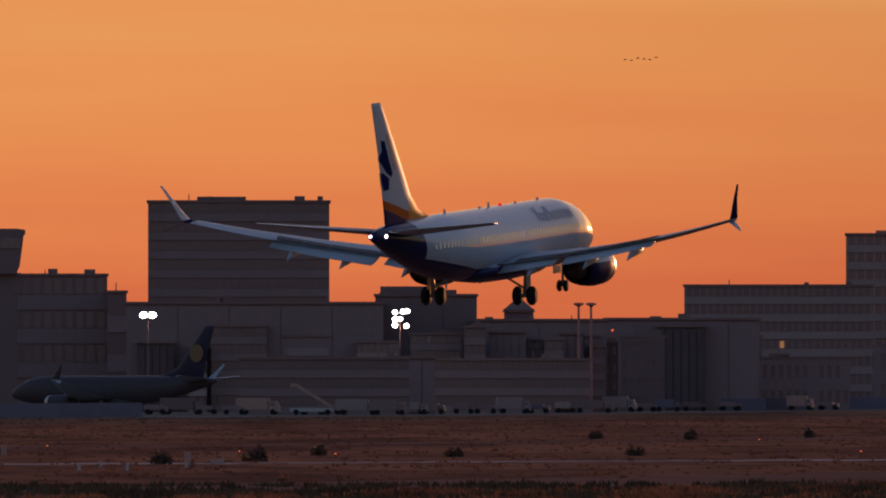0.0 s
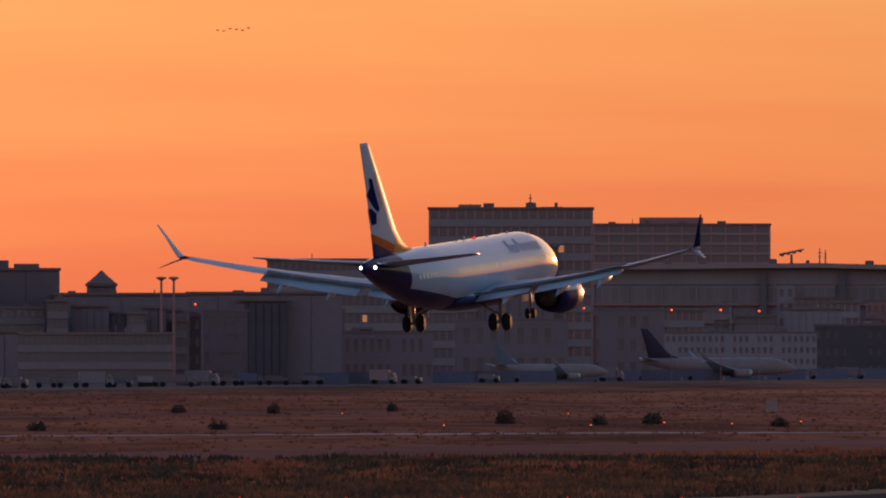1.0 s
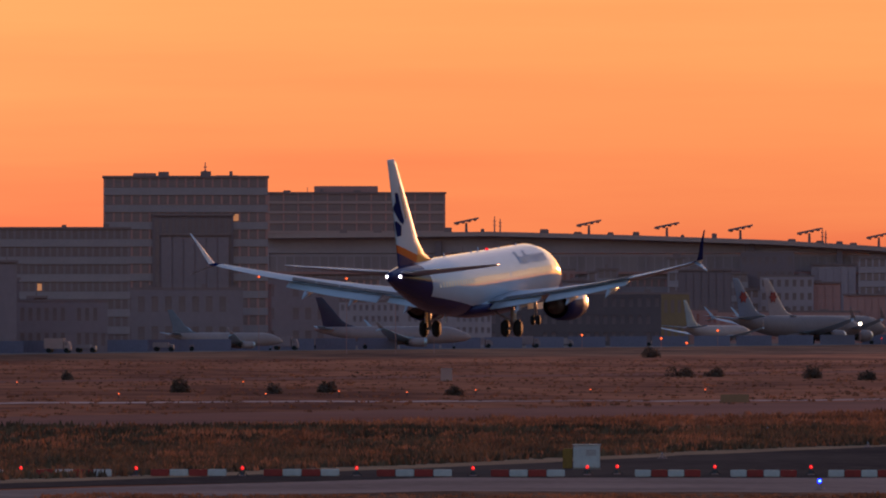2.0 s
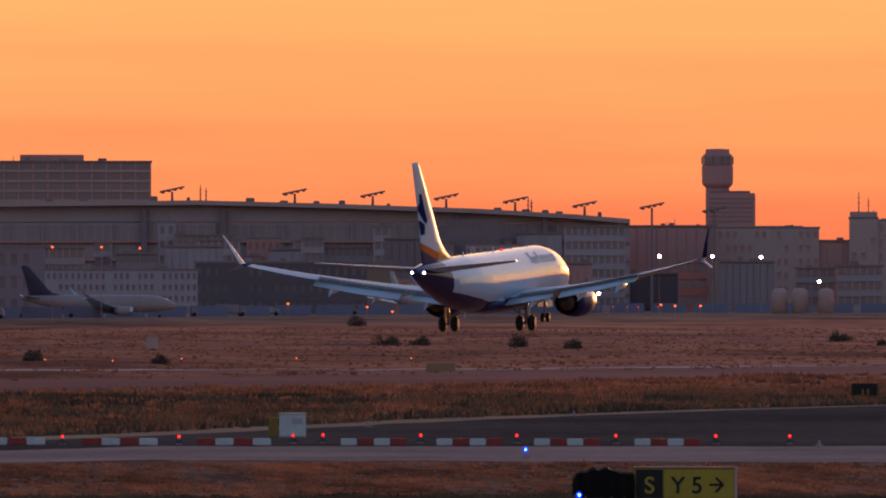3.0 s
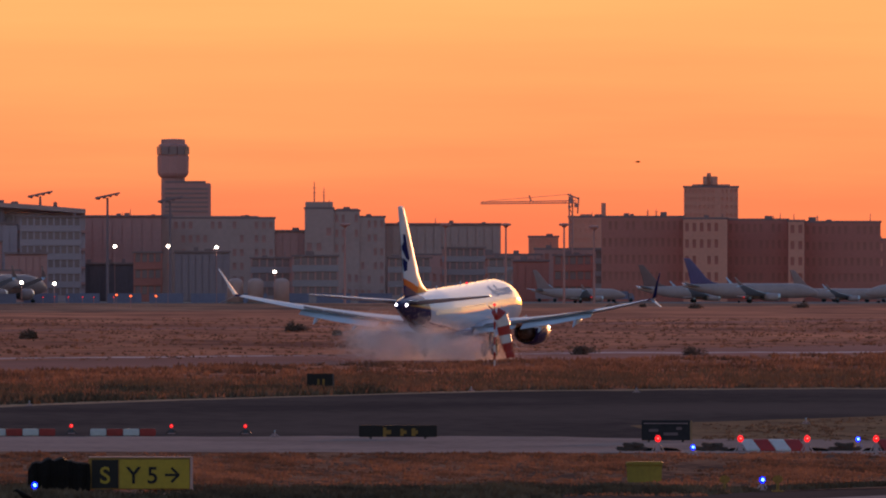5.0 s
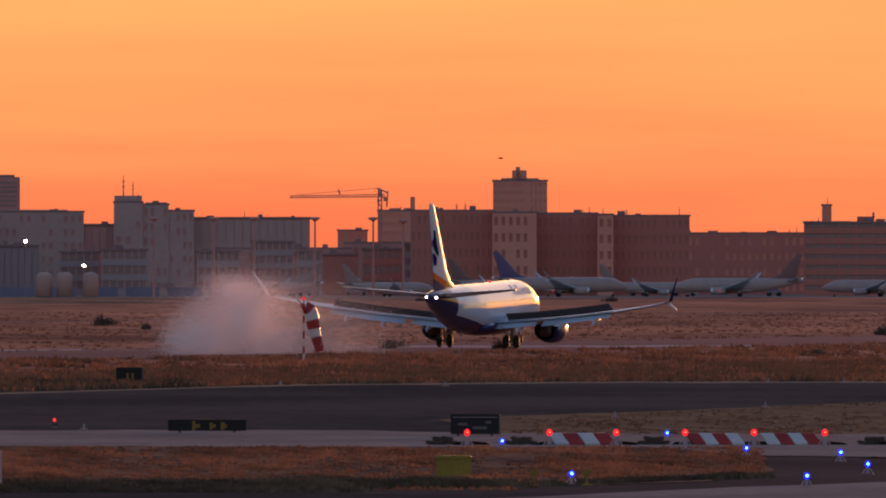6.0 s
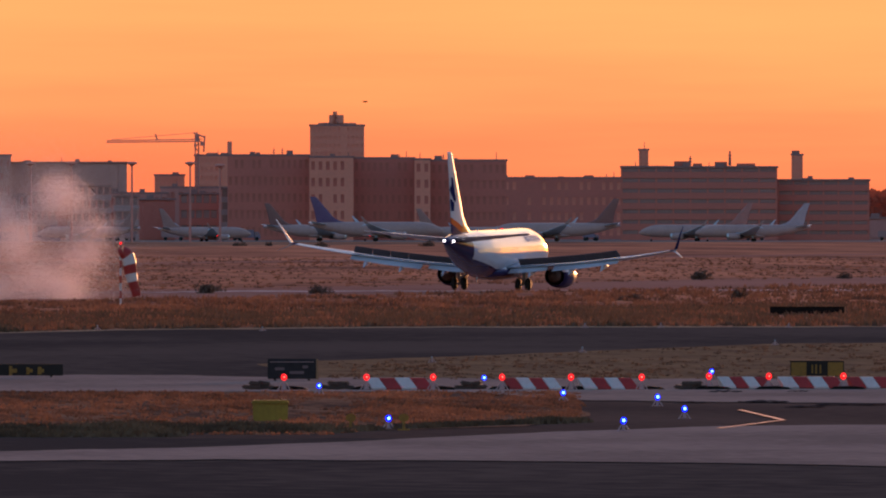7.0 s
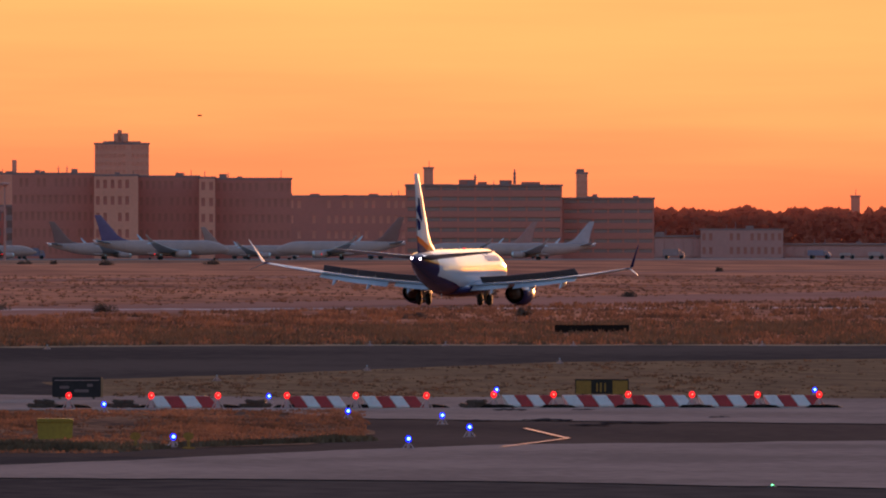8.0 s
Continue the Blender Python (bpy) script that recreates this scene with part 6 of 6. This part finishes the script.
def plants():
    near_edge = lambda u: float(np.interp(u, (-1500, 0, 700, 1310, 1812, 2300, 2878, 3380, 5200), (340, 312, 290, 266, 242, 225, 210, 205, 204)))
    run_near = lambda u: 224000 * math.cos(math.pi / 2 - RUN + u / F) / (OFF - 8)
    run_far = lambda u: 224000 * math.cos(math.pi / 2 - RUN + u / F) / (OFF + 27)
    mid = lambda u: near_edge(u) * .5 + run_near(u) * .5
    tufts("dry_grass", "tall dry grass tufts beside the runway", 16000, (-900, 4800, run_near, near_edge), .42, "grass", 3)
    tufts("green_grass", "dark green weeds in the dry grass", 11000, (-900, 4800, mid, near_edge), .5, "green", 4)
    tufts("green_grass", "dense dark weeds before the taxiway", 9000, (-900, 2700, lambda u: float(np.interp(u, (-1500, 1050, 1700, 2300, 2760), (204, 200, 203, 206, 211))), near_edge), .45, "weeds", 8)
    tufts("dry_grass", "short dry grass on the far field", 9000, (-900, 4800, lambda u: 82, run_far), .24, "grass", 6)
    tufts("dry_grass", "short dry grass on the mown strip", 16000, (600, 3700, lambda u: 323, lambda u: 398 if u < 3300 else 384 - (u - 3300) * .03), .17, "grass", 5)
    tufts("green_grass", "dark green grass fringe along the taxiway", 10000, (1000, 3710, lambda u: 385 if u < 3300 else 388 - (u - 3300) * .03, lambda u: 402 if u < 3000 else (395 if u < 3300 else 392 - (u - 3300) * .04)), .26, "weeds", 7)
    tufts("dry_grass", "faded green grass on the wedge between taxiways", 1500, (3260, 4800, lambda u: float(np.interp(u, (3250, 3510, 3710, 4056, 5200), (268, 260, 251, 238, 226))), lambda u: 300), .14, "green", 9)
    rows = [(1730, 112, 2.6, .9), (1795, 112, 1.9, .8), (1970, 115, 1.9, 1.0), (2067, 118, 1.6, .8), (1685, 75, 2.6, 1.0), (2538, 105, 2.4, 1.0), (2610, 112, .8, .5), (2810, 145, 1.6, .6), (847, 140, 1.4, .9),
            (1110, 140, 1.4, .8), (1012, 142, 1.2, .7), (-500, 165, 1.4, .7), (-335, 160, 1.6, .8), (435, 122, 1.4, .8), (270, 120, 1.2, .6), (1335, 145, 1.4, .6), (1680, 78, 2.6, 1.0), (3430, 63, 2.6, 1.0),
            (3100, 62, 2.4, .8), (3150, 62, 1.4, .7), (3245, 64, 2.6, 1.0), (3916, 122, 2.0, 1.0), (3985, 157, 1.0, .75), (3245, 147, 1.8, .6), (3057, 143, 1.6, .6), (4170, 120, 1.4, .6),
            (20, 152, 1.2, .6), (340, 150, 1.3, .6), (-220, 150, 1.2, .6), (650, 118, 1.3, .7), (3790, 158, 1.4, .5), (4330, 75, 1.2, .7), (3040, 146, 1.6, .7)]
    for i, (u, v, w, h) in enumerate(rows):
        bush(u, v, w * 1.2, h * (1.75 if u < 2700 else 1.35), 40 + i)
    # far woods closing the view
    rnd = random.Random(77)
    vs, fs = [], []
    for i in range(60000):
        u = rnd.uniform(2850, 5000) if i % 4 else rnd.uniform(-1100, 5000)
        d = rnd.uniform(4720, 4830)
        crown = 44 if u < 4150 else 78
        top = (crown + 10 * noise.noise((u * .02, 1, 0)) + 7 * noise.noise((u * .08, 4, 0))) * d / F
        z = top * math.sqrt(rnd.random())
        c = site(u, d, z)
        s = rnd.uniform(.5, 1.1)
        k = len(vs)
        o = Vector((rnd.uniform(-1, 1), 0, rnd.uniform(-1, 1))) * s
        vs += [c + o, c + Vector((s, .3, -s * .3)), c + Vector((rnd.uniform(-.3, .3) * s, .2, s)), c + Vector((-s, -.2, -.2 * s))]
        fs.append((k, k + 1, k + 2, k + 3))
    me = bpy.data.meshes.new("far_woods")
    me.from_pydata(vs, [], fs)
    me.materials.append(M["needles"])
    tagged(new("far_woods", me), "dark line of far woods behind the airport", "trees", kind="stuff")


# ---- what moves ----
def bird(size, m, label, group):
    a = thing("bird", m, label, "bird", group)
    part("body", loft([[Vector((x, r * math.cos(t), r * math.sin(t))) for t in np.linspace(0, 2 * math.pi, 9)[:-1]] for x, r in ((-.5 * size, .02 * size), (-.2 * size, .1 * size), (.15 * size, .11 * size), (.4 * size, .05 * size), (.5 * size, .01 * size))]), M["sheet"], a, smooth=True)
    for s in (-1, 1):
        part("wing", loft([[Vector((x, s * y * size, z * size)), Vector((x - c * size, s * y * size, z * size)), Vector((x - c * size * .5, s * y * size, (z + .03) * size))] for y, x, c, z in ((.05, .15 * size, .3, .03), (.45, .12 * size, .24, .16), (.95, -.1 * size, .08, .06))]), M["sheet"], a)
    return a


def crow():
    a = thing("crow", facing(2055, dip(408), .03), "black crow standing at the taxiway edge", "bird")
    part("body", loft([[Vector((x, r * math.cos(t), z + r * math.sin(t))) for t in np.linspace(0, 2 * math.pi, 9)[:-1]] for x, z, r in ((.28, .12, .02), (.12, .17, .07), (-.02, .22, .1), (-.12, .28, .08), (-.17, .34, .055), (-.22, .35, .04), (-.31, .33, .01))]), M["sheet"], a, smooth=True)
    for y in (-.05, .05):
        part("leg", rod((0, y, 0), (-.01, y, .15), .012, None, 5), M["sheet"], a)


PAINT = dict(hull=M["hull"], fin=M["fin"], cowl=M["cowl"], belly=M["hull"], winglet=M["navy"], door=M["white"])
ground()
paving()
background()
parked()
tanks()
vehicles()
barriers()
signs()
tar_patches()
windsock()
plants()
crow()
plane, wings, gears, engines = airliner("airliner", pose(0, 0, 0), "white landing airliner with navy belly and tail, gear down", PAINT)
FLOCK = [bird(.42, pose(0, 0, 0), "small dark bird gliding in a loose line", "birds in a line") for _ in range(6)]
LONER = bird(.5, pose(0, 0, 0), "single dark bird crossing the sky", "")
puff_rnd = random.Random(21)


def puff_mesh(n, sig, speck, seed):
    rnd = random.Random(seed)
    vs, fs = [], []
    for i in range(n):
        c = Vector((rnd.gauss(0, sig), rnd.gauss(0, sig), rnd.gauss(0, sig * .8)))
        k = len(vs)
        for j in range(3):
            vs.append(c + Vector((rnd.gauss(0, speck), rnd.gauss(0, speck), rnd.gauss(0, speck))))
        fs.append((k, k + 1, k + 2))
    me = bpy.data.meshes.new("smoke_puff")
    me.from_pydata(vs, [], fs)
    me.materials.append(M["smoke"])
    return me


PUFFS = []
small, large = puff_mesh(16000, .95, .0155, 1), puff_mesh(22000, 2.6, .0083, 2)
for i in range(54):
    ob = new("smoke_puff", small if i < 24 else large)
    tagged(ob, "pale drifting tyre smoke above the runway", "smoke", "tyre smoke", "stuff")
    PUFFS.append(ob)


def motions():
    u, l = Vector((math.sin(RUN), math.cos(RUN), 0)), Vector((-math.cos(RUN), math.sin(RUN), 0))
    head = 90 - math.degrees(RUN)
    # seconds, way along the runway, height, nose up, left wing up, turned left, legs stretched
    way = [(0, 1011.2, 11.22, 3.35, .05, -.65, .3), (.5, 1050.5, 9.7, 3.2, -.7, -.65, .28), (1, 1089, 8.16, 3.2, -.95, -.65, .27), (1.5, 1127.3, 6.8, 3.2, -.3, -.55, .25), (2.25, 1185.2, 5.2, 2.8, -.4, -.55, .24),
           (3, 1243.4, 3.75, 2.35, -.7, -.65, .22), (3.5, 1282.4, 2.87, 2.5, -.65, -.65, .22), (4, 1320.6, 2.05, 2.6, -.4, -.6, .2), (4.5, 1358.8, 1.1, 2.55, -.05, -.6, .2), (4.8, 1381.4, .74, 2.5, .3, -.45, .2), (5, 1396.6, .55, 2.4, .5, -.3, .18),
           (5.3, 1419.4, .36, 2.1, .6, -.15, .1), (5.7, 1449.2, .22, 1.6, .75, -.1, .02), (6.5, 1509.8, .1, 1.05, .95, -.1, -.04), (7, 1547.7, -.08, .7, .95, -.1, -.12), (7.5, 1585.8, -.2, .4, .9, -.1, -.22), (8, 1623.5, -.26, .25, .8, -.1, -.28)]
    rows = []
    for t, s, z, pit, rol, yaw, leg in way:
        p = u * s + l * OFF
        rows.append((t, pose(p.x, p.y, z, rol, -pit, head + yaw)))
    walk(plane, rows)
    for g in gears:
        o = g.matrix_basis.translation.copy()
        walk(g, [(r[0], pose(o.x, o.y, o.z - r[6])) for r in way])
    for (w, spoilers), side in zip(wings, (1, -1)):
        o = w.matrix_basis.translation.copy()
        walk(w, [(t, pose(o.x, o.y, o.z, -a * side, 0, 0)) for t, a in ((0, 0), (4.6, 0), (5.0, .8), (5.4, 1.7), (6.2, 2.9), (8, 3.4))])
        for sp, hinge in spoilers:
            walk(sp, [(t, hinge @ pose(0, 0, 0, 0, a, 0)) for t, a in ((0, 0), (5.0, 0), (5.6, 28), (6.0, 42), (8, 42))])
    for e in engines:
        o = e.matrix_basis.translation.copy()
        walk(e, [(t, pose(o.x, o.y, o.z - a)) for t, a in ((0, 0), (4.6, 0), (5.4, .1), (6.2, .18), (8, .22))])
    for i, b in enumerate(FLOCK):
        off = (i - 2.5) * 11
        rows = []
        for t, uu, v in ((0, 350, -551), (1, 367, -557), (1.5, 373, -552), (3, 400, -553), (8, 480, -560)):
            p = site(uu + off, 2000, height(v + 2.0 * math.sin(i * 2.1) - i * .4, 2000))
            rows.append((t, pose(p.x, p.y, p.z, 8 * math.sin(i * 1.7), 0, 20)))
        walk(b, rows)
    rows = []
    for t, uu, v in ((0, 2600, -215), (4.5, 3092, -198), (6.5, 3281, -190), (7, 3322, -193), (8, 3410, -201)):
        p = site(uu, 1500, height(v, 1500))
        rows.append((t, pose(p.x, p.y, p.z, 0, 0, 15)))
    walk(LONER, rows)
    for i, ob in enumerate(PUFFS):
        r = puff_rnd
        start = 4.72 + .45 * (i % 24) / 24 if i < 24 else 4.95 + .9 * r.random()
        side = 2.9 if i % 2 else -2.9
        s0 = 1375 + 77 * (start - 4.72)
        s0 = min(s0, 1411)
        lift = r.random() ** 1.9
        p0 = u * (s0 + r.uniform(-3, 3)) + l * (OFF + side)
        p1 = p0 + u * 2 + l * r.uniform(-1, 2)
        p2 = u * (1383 + r.gauss(0, 10)) + l * (OFF + r.uniform(-3, 5))
        top = .6 + 7.2 * lift
        deep = -6.0 if i < 24 else -11.0
        rows = [(0, pose(p0.x, p0.y, deep)), (start - .12, pose(p0.x, p0.y, deep)), (start + .02, pose(p0.x, p0.y, .8 if i < 24 else -1.0)), (start + .5, pose(p1.x, p1.y, 1.3 + .2 * top, 0, 0, 25)),
                (6.4, pose(p2.x, p2.y, top, 10, 0, 60)), (8.0, pose(p2.x + r.uniform(-3, 1), p2.y, top * 1.25 + .3, 20, 0, 85))]
        walk(ob, rows)


motions()
